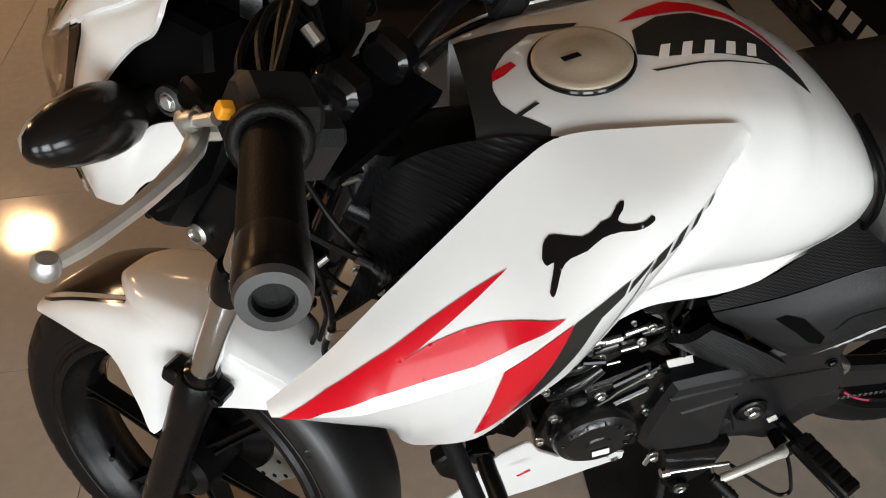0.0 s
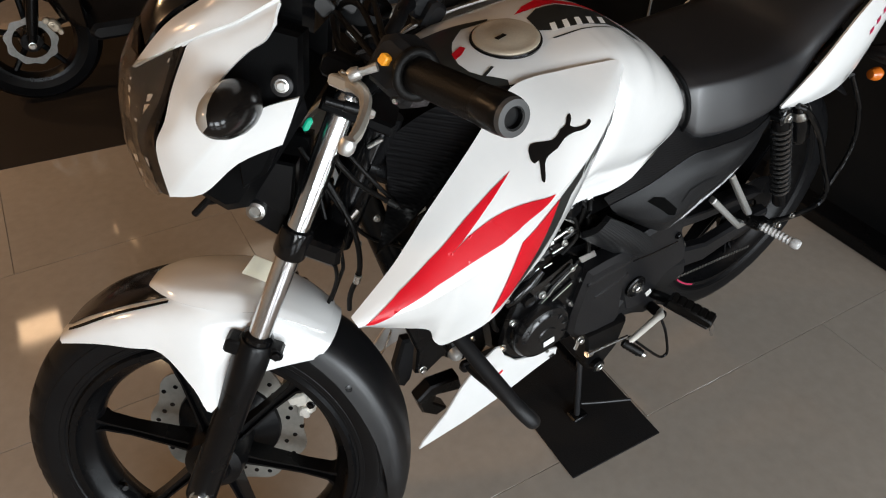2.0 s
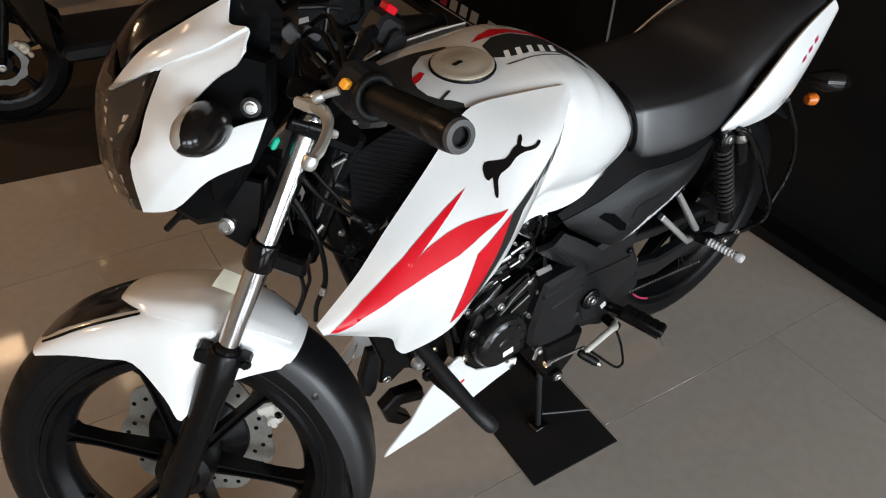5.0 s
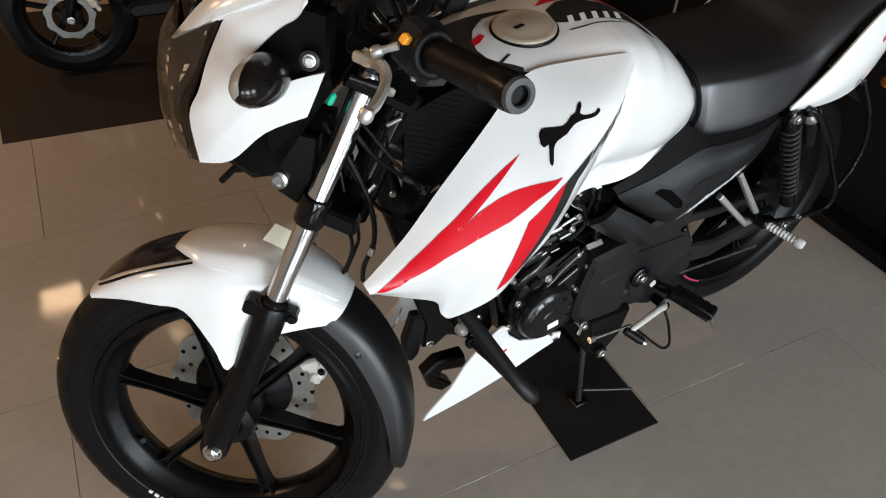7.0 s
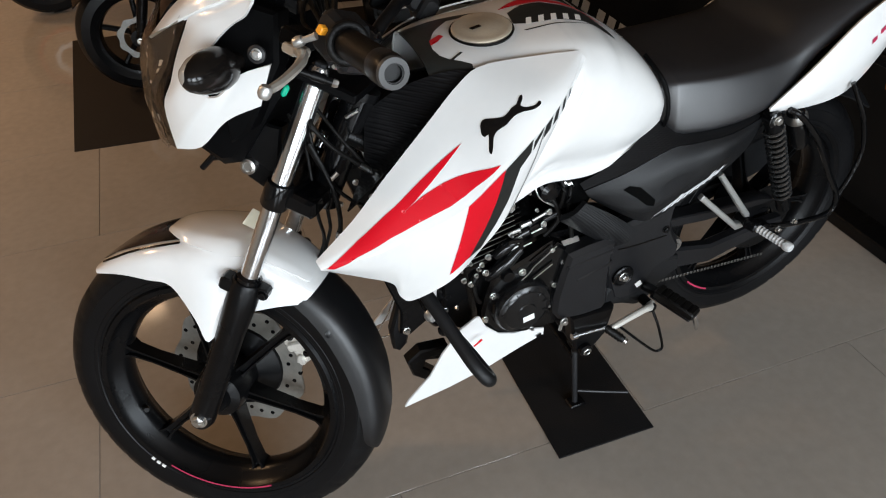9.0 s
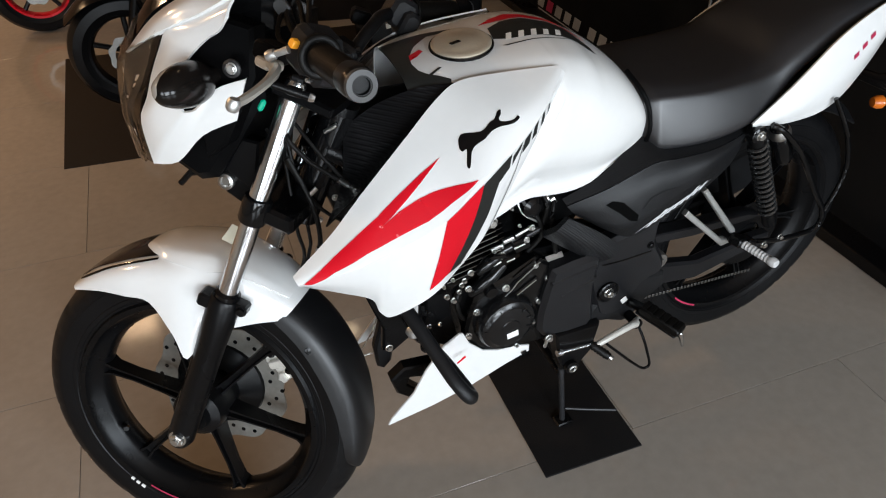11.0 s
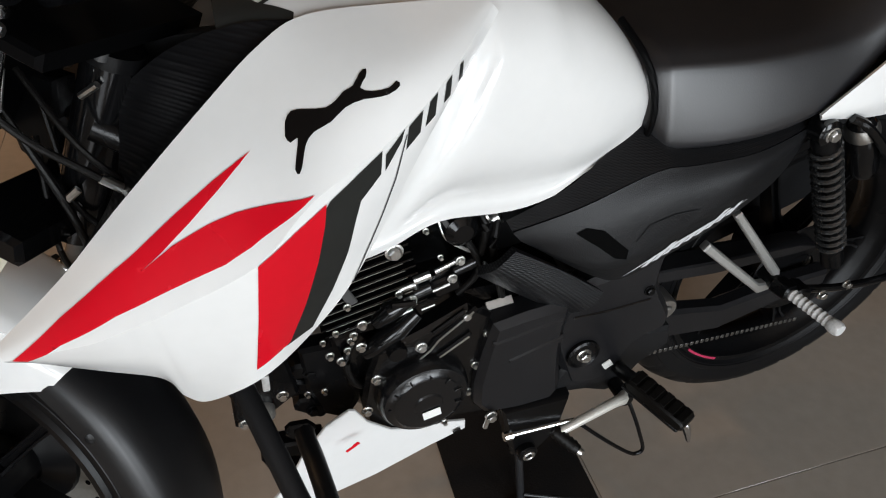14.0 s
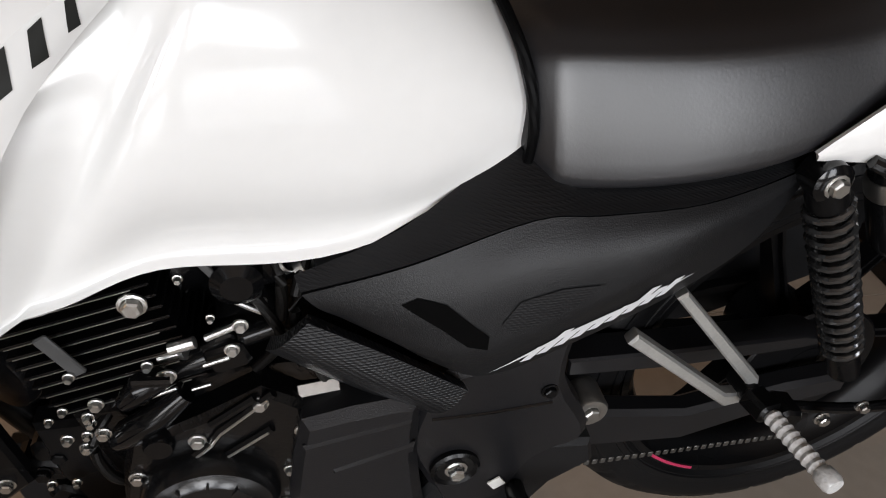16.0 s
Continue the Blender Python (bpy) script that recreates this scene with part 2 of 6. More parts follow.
def made(name, shape, mat, sharp=35):
    me = bpy.data.meshes.new(name)
    me.from_pydata(shape.v, [], shape.f)
    bm = bmesh.new()
    bm.from_mesh(me)
    bmesh.ops.remove_doubles(bm, verts=bm.verts, dist=1e-6)
    bmesh.ops.dissolve_degenerate(bm, edges=bm.edges, dist=1e-7)
    bmesh.ops.recalc_face_normals(bm, faces=bm.faces)
    bm.to_mesh(me)
    bm.free()
    me.materials.append(mat)
    me.shade_smooth()
    me.set_sharp_from_angle(angle=radians(sharp))
    return new(name, me)


def part(name, shape, mat, parent, label="", sharp=35):
    ob = made(name, shape, mat, sharp)
    ob.parent = parent
    return tagged(ob, label)


def thing(name, label, category, group="", kind=""):
    return tagged(new(name), label, category, group, kind)


# ---- the room ----
def tile_surface():
    m = material("vitrified_tile", (0.30, 0.265, 0.225), 0.05, vary=0.10, spread=2.5, scale=35, spec=0.5)
    return m


TILE, GROUT = tile_surface(), material("tile_grout", (0.23, 0.20, 0.165), 0.8, vary=0.15)
WALL = material("brown_laminate_wall", (0.14, 0.085, 0.05), 0.4, vary=0.12, grain=0.1)
PLASTER = material("cream_plaster", (0.34, 0.31, 0.27), 0.8, vary=0.06, grain=0.2, scale=90)
BOARD = material("black_display_board", (0.004, 0.0045, 0.005), 0.45, vary=0.2, grain=0.15, spec=0.15)
CARPET = material("black_rubber_mat", (0.006, 0.0055, 0.0055), 0.75, grain=0.8, scale=260, vary=0.25, spec=0.2)
FLEECE = material("brown_black_carpet", (0.014, 0.010, 0.007), 0.9, grain=0.9, scale=300, vary=0.3, spec=0.2)

ground = tagged(made("floor", Shape().box((0, 0.5, -0.053), (12.2, 11.2, 0.1)), GROUT), "grey-beige polished floor tiles with thin dark joints", "floor", kind="structure")
TX, TY, TS = 0.30, -0.177, 0.598
tile_mesh = made("tile", Shape().box((0, 0, -0.006), (2 * TS - 0.0014, TS - 0.0014, 0.012), bevel=0.0006), TILE)
tile_mesh.parent = ground
tile_mesh.location = (TX, TY + TS / 2, 0)
for i in range(-4, 5):
    for j in range(-7, 9):
        if (i, j) != (0, 0):
            t = tile_mesh.copy()
            scene.collection.objects.link(t)
            t.name = "tile"
            t.location = (TX + (2 * i + j % 2) * TS, TY + TS * (j + 0.5), 0)


def wall(name, at, size, mat, label):
    return tagged(made(name, Shape().box(at, size, bevel=0.002), mat), label, "wall", kind="structure")


# Unseen room shell; its wall and ceiling tones are set for bounce and reflections.
wall("wall_north", (0, 6.05, 1.5), (12.2, 0.1, 3.0), WALL, "brown laminate wall at the back of the showroom")
wall("wall_west", (-5.05, 0.5, 1.5), (0.1, 11.0, 3.0), PLASTER, "plain cream showroom wall")
wall("wall_east", (6.05, 0.5, 1.5), (0.1, 11.0, 3.0), PLASTER, "plain cream showroom wall")
wall("wall_south_a", (-3.95, -5.05, 1.5), (2.1, 0.1, 3.0), PLASTER, "cream wall beside the shop window")
wall("wall_south_b", (4.85, -5.05, 1.5), (2.3, 0.1, 3.0), PLASTER, "cream wall beside the shop window")
wall("wall_south_c", (0.4, -5.05, 0.2), (6.6, 0.1, 0.4), PLASTER, "low cream wall under the shop window")
# Unseen piers, added to part the window light into three panes.
for px in (-0.775, 1.575):
    wall("wall_south_pier", (px, -5.05, 1.7), (0.8, 0.1, 2.6), PLASTER, "narrow cream pier between the shop windows")
tagged(made("ceiling", Shape().box((0.5, 0.5, 3.055), (11.2, 11.2, 0.1)), material("brown_ceiling", (0.20, 0.14, 0.095), 0.7, vary=0.1)), "brown showroom ceiling", "ceiling", kind="structure")
PANEL_GLOW = glow("lamp_diffuser", (1.0, 0.86, 0.68), 1.1)
# The panels at x = -2.7 are unseen additions under the warm fill lamps.
for lx, ly in ((-0.81, 4.27), (1.07, 4.27), (-2.7, 1.6), (-2.7, 4.27)):
    lamp = thing("ceiling_panel_light", "square warm white ceiling panel light", "ceiling light", "ceiling panel lights")
    lamp.location = (lx, ly, 2.995)
    part("frame", Shape().box((0, 0.17, 0), (0.36, 0.02, 0.02)).box((0, -0.17, 0), (0.36, 0.02, 0.02)).box((0.17, 0, 0), (0.02, 0.32, 0.02)).box((-0.17, 0, 0), (0.02, 0.32, 0.02)), PAPER, lamp)
    part("diffuser", Shape().box((0, 0, 0.003), (0.318, 0.318, 0.006), bevel=0.001), PANEL_GLOW, lamp)
SPOT_GLOW = glow("spot_lens", (1.0, 0.72, 0.42), 9.0)
for lx, ly in ((-0.02, 3.5), (0.92, 3.5), (0.98, 1.475)):
    lamp = thing("ceiling_downlight", "round warm recessed ceiling downlight", "ceiling light", "ceiling downlights")
    lamp.location = (lx, ly, 3.0)
    part("rim", Shape().lathe([(0.055, 0.0), (0.055, -0.012), (0.075, -0.012), (0.078, 0.0)], (0, 0, 0), (0, 0, 1), 24), PAPER, lamp)
    part("lens", Shape().lathe([(0, -0.006), (0.055, -0.006), (0.055, 0.0)], (0, 0, 0), (0, 0, 1), 24), SPOT_GLOW, lamp)

board = thing("display_board", "tall black display board with white lettering along its base", "display board")
board.location = (1.9, 1.2, 0)
part("panel", Shape().box((0.05, 0.92, 0.8), (0.08, 2.17, 1.6)), BOARD, board)
part("panel", Shape().box((0.05, -1.0, 0.8), (0.08, 1.66, 1.6)), BOARD, board)
part("edge_strip", Shape().box((0.04, -0.168, 0.8), (0.07, 0.008, 1.6), bevel=0.001), ALLOY, board, "thin pale edge strip")
part("plinth", Shape().box((-0.012, 0.1, 0.02), (0.13, 3.8, 0.04)), SATIN, board)

tagged(made("rubber_mat", Shape().box((0.773, -0.03, 0.002), (0.239, 0.39, 0.004), (0, 0, -0.6), bevel=0.0015), CARPET), "small black rubber mat under the centre stand", "mat")
# its free corner is kicked a little out of square
sheet_foot = [(-0.383, 1.589), (1.655, 1.425), (1.700, 2.520), (-0.417, 2.690)]
mat_form = Shape().put([(x, y, 0.0) for x, y in sheet_foot] + [(x, y, 0.003) for x, y in sheet_foot] + [(x + (0.002 if x < 0 else -0.002), y + (0.002 if y < 2 else -0.002), 0.004) for x, y in sheet_foot],
                       [(3, 2, 1, 0), (8, 9, 10, 11)] + [(a + k, a + (k + 1) % 4, a + 4 + (k + 1) % 4, a + 4 + k) for a in (0, 4) for k in range(4)])
tagged(made("rubber_mat", mat_form, FLEECE), "large black rubber mat under the parked black motorcycle", "mat")


# ---- the white motorcycle ----
from mathutils.bvhtree import BVHTree

def mid(x):
    return -0.028 + 0.06 * x


def flat(x):
    return 0.0


RAKE, STEER = 25.5, 33.0
FRONT = Matrix.Translation((0.044, -0.030, 0.290)) @ pose(0, 0, 0, 0, RAKE, 0) @ pose(0, 0, 0, 0, 0, -STEER)
LEFT = Vector((0.06, -1, 0)).normalized()
bike = thing("motorcycle", "white sport motorcycle with red and black stripes on its centre stand", "motorcycle")


def front(name, shape, mat, parent=bike, label="", both=False, sharp=35):
    """A part that turns with the handlebar."""
    if both:
        front(name, shape.mirrored(flat), mat, parent, label, False, sharp)
    return part(name, shape.moved(FRONT), mat, parent, label, sharp)


def pair(name, shape, mat, parent=bike, label="", sharp=35):
    """A part of the left side, and the same on the right."""
    part(name, shape.mirrored(mid), mat, parent, label, sharp)
    return part(name, shape, mat, parent, label, sharp)


def wheel(c, axis, radius, width, place, name, disc_side, tilt):
    """A cast wheel with six spokes; place: what lays its parts into the world."""
    k = radius / 0.300
    hub = place("hub" if name is None else name, Shape().lathe([(0.0, -0.062), (0.026, -0.062), (0.030, -0.05), (0.046, -0.044), (0.050, -0.02), (0.050, 0.02), (0.046, 0.044), (0.030, 0.05), (0.026, 0.062), (0, 0.062)], c, axis, 28), SATIN, bike, "black six-spoke cast alloy wheel")
    w = width / 2
    tyre = [(0.219 * k, -0.040), (0.228 * k, -w * 0.90), (0.2295 * k, -w * 0.90), (0.231 * k, -w * 0.935), (0.238 * k, -w * 0.95), (0.239 * k, -w * 0.93), (0.256 * k, -w), (0.262 * k, -w * 0.99), (0.2625 * k, -w * 0.965), (0.272 * k, -w * 0.93), (0.286 * k, -w * 0.72), (0.295 * k, -w * 0.42), (0.300 * k, 0), (0.295 * k, w * 0.42), (0.286 * k, w * 0.72), (0.272 * k, w * 0.93), (0.256 * k, w), (0.239 * k, w * 0.93), (0.238 * k, w * 0.95), (0.231 * k, w * 0.935), (0.2295 * k, w * 0.90), (0.219 * k, 0.040)]
    rubber, ring, way = Shape().lathe(tyre, c, axis, 288), len(tyre), Vector(axis).normalized()
    for step in range(288):
        for j in (9, 10, 11, 13, 14, 15):
            if (step + (j if j < 12 else 28 - j)) % 9 == 0:
                d = Vector(rubber.v[step * ring + j]) - Vector(c)
                d -= d.dot(way) * way
                rubber.v[step * ring + j] = tuple(Vector(rubber.v[step * ring + j]) - d.normalized() * 0.0045)
    place("tyre", rubber, RUBBER, hub, "black road tyre with slanted tread grooves", sharp=40)
    rim = [(0.226 * k, -0.041), (0.222 * k, -0.046), (0.213 * k, -0.045), (0.207 * k, -0.030), (0.196 * k, -0.022), (0.190 * k, -0.010), (0.189 * k, 0.0), (0.190 * k, 0.010), (0.196 * k, 0.022), (0.207 * k, 0.030), (0.213 * k, 0.045), (0.222 * k, 0.046), (0.226 * k, 0.041), (0.212 * k, 0.02), (0.212 * k, -0.02)]
    place("rim", Shape().lathe(rim, c, axis, 72, closed=True), SATIN, hub)
    a = Vector(axis).normalized()
    fwd = Vector((-1, 0, 0)) - a * a.dot(Vector((-1, 0, 0)))
    fwd.normalize()
    up = a.cross(fwd) * (1 if a.cross(fwd).z > 0 else -1)
    for i in range(6):
        t = radians(tilt + 60 * i)
        d, s = math.cos(t) * up + math.sin(t) * fwd, -math.sin(t) * up + math.cos(t) * fwd
        spoke = Shape()
        v = []
        for r, wd, th in ((0.040, 0.0105, 0.018), (0.08, 0.0080, 0.016), (0.14, 0.0072, 0.013), (0.18, 0.0090, 0.014), (0.196, 0.016, 0.018)):
            p = Vector(c) + d * r * k
            for e, h in ((-1, -1), (-0.55, -1), (-0.45, -0.45), (0.45, -0.45), (0.55, -1), (1, -1), (1, 1), (0.55, 1), (0.45, 0.45), (-0.45, 0.45), (-0.55, 1), (-1, 1)):
                v.append(p + s * wd * e + a * th * h)
        m = 12
        f = [(j * m + q, j * m + (q + 1) % m, (j + 1) * m + (q + 1) % m, (j + 1) * m + q) for j in range(4) for q in range(m)]
        f += [tuple(range(m)), tuple(4 * m + q for q in range(m))]
        spoke.put(v, f)
        place("spoke", spoke, SATIN, hub)
    return hub


def place_front(name, shape, mat, parent=bike, label="", sharp=35):
    return front(name, shape, mat, parent, label, False, sharp)


# front wheel
WC = Vector((-0.029, 0, 0))
GC = Vector((-0.035, 0, 0))
front_hub = wheel(WC, (0, 1, 0), 0.309, 0.092, place_front, "front_wheel", 1, 96.5)
DY = 0.058
petal = []
for i in range(72):
    t = 2 * math.pi * i / 72
    r = 0.133 + 0.006 * math.cos(9 * t)
    petal.append((WC.x + r * math.cos(t), WC.z + r * math.sin(t)))
hole = [(WC.x + 0.088 * math.cos(2 * math.pi * i / 72), WC.z + 0.088 * math.sin(2 * math.pi * i / 72)) for i in range(72)]
ring = Shape()
ring.put([(x, DY, z) for x, z in petal] + [(x, DY, z) for x, z in hole] + [(x, DY + 0.004, z) for x, z in petal] + [(x, DY + 0.004, z) for x, z in hole],
         [f for i in range(72) for f in ((i, (i + 1) % 72, 72 + (i + 1) % 72, 72 + i), (144 + i, 144 + (i + 1) % 72, 216 + (i + 1) % 72, 216 + i), (i, (i + 1) % 72, 144 + (i + 1) % 72, 144 + i), (72 + i, 72 + (i + 1) % 72, 216 + (i + 1) % 72, 216 + i))])
front("brake_disc", ring, BRAKE, front_hub, "petal brake disc of brushed steel")
holes = Shape()
for i in range(36):
    t = 2 * math.pi * i / 36
    r = 0.103 + 0.011 * (i % 3)
    holes.lathe([(0, -0.0006), (0.0042, -0.0006), (0.0042, 0.0046)], (WC.x + r * math.cos(t), DY, WC.z + r * math.sin(t)), (0, 1, 0), 10)
front("disc_hole", holes, GLOSS, front_hub, "drilled cooling holes")
front("disc_carrier", Shape().lathe([(0.03, 0.03), (0.088, 0.052), (0.09, 0.058), (0.05, 0.060), (0.03, 0.05)], WC, (0, 1, 0), 30), SATIN, front_hub)
front("valve_stem", Shape().tube([(WC.x - 0.140, -0.008, -0.146), (WC.x - 0.128, -0.018, -0.132), (WC.x - 0.124, -0.028, -0.128)], [0.0055, 0.0042, 0.0048], 10), GRIP, front_hub)
front("rim_stripe", Shape().lathe([(0.2192, -0.0470), (0.2222, -0.0475), (0.2232, -0.0464), (0.2200, -0.0462)], WC, (0, 1, 0), 30, closed=True, a0=radians(26), a1=radians(82)), PINK, front_hub, "pink paint line on the tyre wall")
cal = Shape().slab([(WC.x + p, q) for p, q in ((0.058, 0.118), (0.072, 0.140), (0.094, 0.138), (0.104, 0.124), (0.122, 0.116), (0.128, 0.092), (0.118, 0.072), (0.104, 0.070), (0.098, 0.086), (0.084, 0.096), (0.070, 0.098))], 0.046, 0.078, 0.004)
cal.box((WC.x + 0.092, 0.042, 0.112), (0.034, 0.012, 0.018), (0, -42, 0), 0.004).box((WC.x + 0.112, 0.043, 0.088), (0.012, 0.010, 0.022), (0, -42, 0), 0.003)
front("caliper_bracket", Shape().slab([(WC.x + p, q) for p, q in ((0.020, 0.060), (0.060, 0.112), (0.088, 0.092), (0.100, 0.066), (0.060, 0.040))], 0.060, 0.072, 0.003), SATIN, bike, "black caliper bracket")
for px, pz in ((0.074, 0.122), (0.116, 0.104)):
    front("caliper_pin", Shape().bolt((WC.x + px, 0.046, pz), (0, -1, 0), 0.0055, 0.006), GLOSS, bike)
front("brake_caliper", cal, CALIPER, bike, "silver brake caliper")

# fork
leg = Shape().lathe([(0, -0.032), (0.017, -0.030), (0.024, -0.015), (0.0240, 0.02), (0.0240, 0.20), (0.0262, 0.25), (0.0262, 0.296), (0.023, 0.302), (0, 0.302)], (-0.030, -0.092, 0), (0, 0, 1), 24)
leg.lathe([(0.018, -0.02), (0.02, -0.012), (0.02, 0.010), (0.015, 0.014), (0, 0.014)], (-0.029, -0.098, -0.002), (0, -1, 0), 18)
front("fork_slider", leg, SATIN, bike, "satin black fork slider", True)
front("dust_seal", Shape().lathe([(0.0165, 0.300), (0.021, 0.300), (0.021, 0.310), (0.0165, 0.314)], (-0.030, -0.092, 0), (0, 0, 1), 20), GLOSS, bike, "", True)
front("fork_tube", Shape().lathe([(0, 0.28), (0.0158, 0.28), (0.0158, 0.672), (0.012, 0.678), (0, 0.678)], (-0.030, -0.092, 0), (0, 0, 1), 28), CHROME, bike, "chromed fork tube", True)
front("axle_nut", Shape().lathe([(0, 0), (0.016, 0), (0.016, 0.004), (0.0125, 0.004)], (-0.029, -0.110, -0.004), (0, -1, 0), 16).lathe([(0.0125, 0.003), (0.0125, 0.010), (0.010, 0.012), (0.0065, 0.012), (0.006, 0.016), (0, 0.016)], (-0.029, -0.110, -0.004), (0, -1, 0), 6), STEEL, bike, "bright steel axle nut")
front("fork_lug", Shape().box((-0.058, -0.094, 0.286), (0.024, 0.03, 0.024)).box((-0.006, -0.090, 0.292), (0.030, 0.026, 0.020)).bolt((0.002, -0.102, 0.294), (0, -1, 0), 0.007, 0.008), SATIN, bike, "", True)
low = Shape().slab([(-0.048, 0.452), (0.03, 0.452), (0.036, 0.46), (0.03, 0.480), (-0.04, 0.480), (-0.048, 0.472)], -0.100, 0.100, 0.006)
low.lathe([(0.017, 0.444), (0.0205, 0.446), (0.0220, 0.450), (0.0220, 0.484), (0.0205, 0.488), (0.017, 0.490)], (-0.030, -0.092, 0), (0, 0, 1), 20).lathe([(0.017, 0.444), (0.0205, 0.446), (0.0220, 0.450), (0.0220, 0.484), (0.0205, 0.488), (0.017, 0.490)], (-0.030, 0.092, 0), (0, 0, 1), 20)
front("lower_clamp", low, GLOSS, bike, "black lower fork clamp")
front("upper_clamp", Shape().slab([(-0.055, 0.652), (0.035, 0.652), (0.035, 0.668), (-0.055, 0.668)], -0.115, 0.115, 0.005), HOUSING, bike)
front("fork_cap", Shape().bolt((-0.030, -0.092, 0.676), (0, 0, 1), 0.009, 0.007), STAND, bike, "dull fork cap bolt", True)
part("steering_head", Shape().tube([FRONT @ Vector((0.02, 0, 0.44)), FRONT @ Vector((0.02, 0, 0.64))], 0.026, 24), GLOSS, bike, "gloss black steering head tube")
part("head_collar", Shape().tube([FRONT @ Vector((0.02, 0, 0.632)), FRONT @ Vector((0.02, 0, 0.646))], 0.0275, 24), SATIN, bike, "black head bearing collar")
front("head_lock_pin", Shape().tube([(0.025, -0.026, 0.640), (0.025, -0.026, 0.652)], [0.0052, 0.0062], 14), RING, bike, "dull grey lock pin")
front("pinch_bolt", Shape().tube([(-0.049, -0.132, 0.671), (0.000, -0.121, 0.673)], 0.0052, 12).tube([(-0.028, -0.127, 0.672), (-0.010, -0.123, 0.673)], 0.0068, 12), SATIN, bike, "black clamp pinch bolt", True)
front("pinch_nut", Shape().lathe([(0, 0.008), (0.0045, 0.008), (0.0062, 0.004), (0.0062, 0)], (0.000, -0.121, 0.673), (1, 0.2, 0), 6), STEEL, bike, "bright pinch nut", True)

# front mudguard: (angle ahead of the upright, then half-width and radius across it)
def guard_rows(rows):
    out = []
    for deg, *pairs in rows:
        t = radians(deg)
        out.append([(GC.x - r * math.sin(t), y, GC.z + r * math.cos(t)) for y, r in pairs])
    return out


def across(rows):
    """The left half, and with it the right."""
    return [[(x, -y, z) for x, y, z in reversed(r)] + r[1:] for r in rows]


fend = guard_rows([
    (59, (0, 0.312), (-0.020, 0.312), (-0.040, 0.310), (-0.052, 0.306), (-0.056, 0.300)),
    (48, (0, 0.316), (-0.028, 0.315), (-0.054, 0.312), (-0.069, 0.299), (-0.073, 0.280)),
    (37, (0, 0.319), (-0.032, 0.318), (-0.062, 0.312), (-0.080, 0.296), (-0.084, 0.262)),
    (27, (0, 0.324), (-0.034, 0.322), (-0.066, 0.314), (-0.084, 0.293), (-0.090, 0.250)),
    (16, (0, 0.330), (-0.036, 0.327), (-0.070, 0.316), (-0.090, 0.280), (-0.104, 0.200)),
    (7, (0, 0.338), (-0.036, 0.334), (-0.068, 0.322), (-0.088, 0.260), (-0.109, 0.166)),
    (2, (0, 0.338), (-0.036, 0.334), (-0.066, 0.323), (-0.080, 0.278), (-0.088, 0.222)),
    (-6, (0, 0.337), (-0.036, 0.333), (-0.063, 0.323), (-0.074, 0.284), (-0.078, 0.238)),
    (-13, (0, 0.335), (-0.034, 0.331), (-0.058, 0.322), (-0.067, 0.298), (-0.071, 0.268)),
    (-19, (0, 0.333), (-0.030, 0.330), (-0.050, 0.322), (-0.057, 0.310), (-0.060, 0.296)),
])
front_guard = front("front_mudguard", Shape().sheet(across(fend), 4, 4, 0.003), WHITE, bike, "glossy white front mudguard", sharp=50)
guard_form = Shape().sheet(across(fend), 4, 4, 0.003)
guard_tree = BVHTree.FromPolygons([Vector(p) for p in guard_form.v], guard_form.f)


def on_guard(deg, y, lift):
    """The place on the mudguard at an angle ahead of the upright and a distance from its middle."""
    t = radians(deg)
    out = Vector((-math.sin(t), 0, math.cos(t)))
    hit = guard_tree.ray_cast(GC + Vector((0, y, 0)) + out * 0.5, -out)[0]
    return (hit if hit is not None else GC + Vector((0, y, 0)) + out * 0.305) + out * lift


def guard_strip(rows, lift):
    """A film between two lines of the mudguard: rows of angle, first and last distance from the middle."""
    return [[on_guard(a, y0 + (y1 - y0) * k / 10, lift) for k in range(11)] for a, y0, y1 in rows]


front("mudguard_stripe", Shape().sheet(guard_strip([(57, 0.030, -0.030), (53, 0.043, -0.043), (48, 0.050, -0.050), (42, 0.055, -0.055), (36, 0.057, -0.057), (30, 0.057, -0.057), (24, 0.054, -0.054)], 0.0018), 2, 3, 0.0006), GLOSS, front_guard, "gloss black stripe film")
front("pinstripe", Shape().sheet(guard_strip([(55, -0.047, -0.051), (49, -0.058, -0.062), (42, -0.0625, -0.0665), (36, -0.064, -0.068), (30, -0.064, -0.068), (24, -0.060, -0.064)], 0.0018), 1, 3, 0.0006), GLOSS, front_guard, "thin black line film")
crest = [[on_guard(a, -w + 2 * w * k / 12, 0.0006 + h * (1 - abs(k / 6 - 1) ** 10)) for k in range(13)] for a, w, h in ((31, 0.020, 0.002), (29, 0.032, 0.006), (25, 0.052, 0.008), (20, 0.066, 0.0075), (13, 0.072, 0.007), (8, 0.072, 0.006), (2, 0.066, 0.004), (-8, 0.058, 0.002), (-16, 0.045, 0.001))]
front("mudguard_crest", Shape().sheet(crest, 2, 3, 0.003), WHITE, front_guard, "raised white crest", sharp=40)
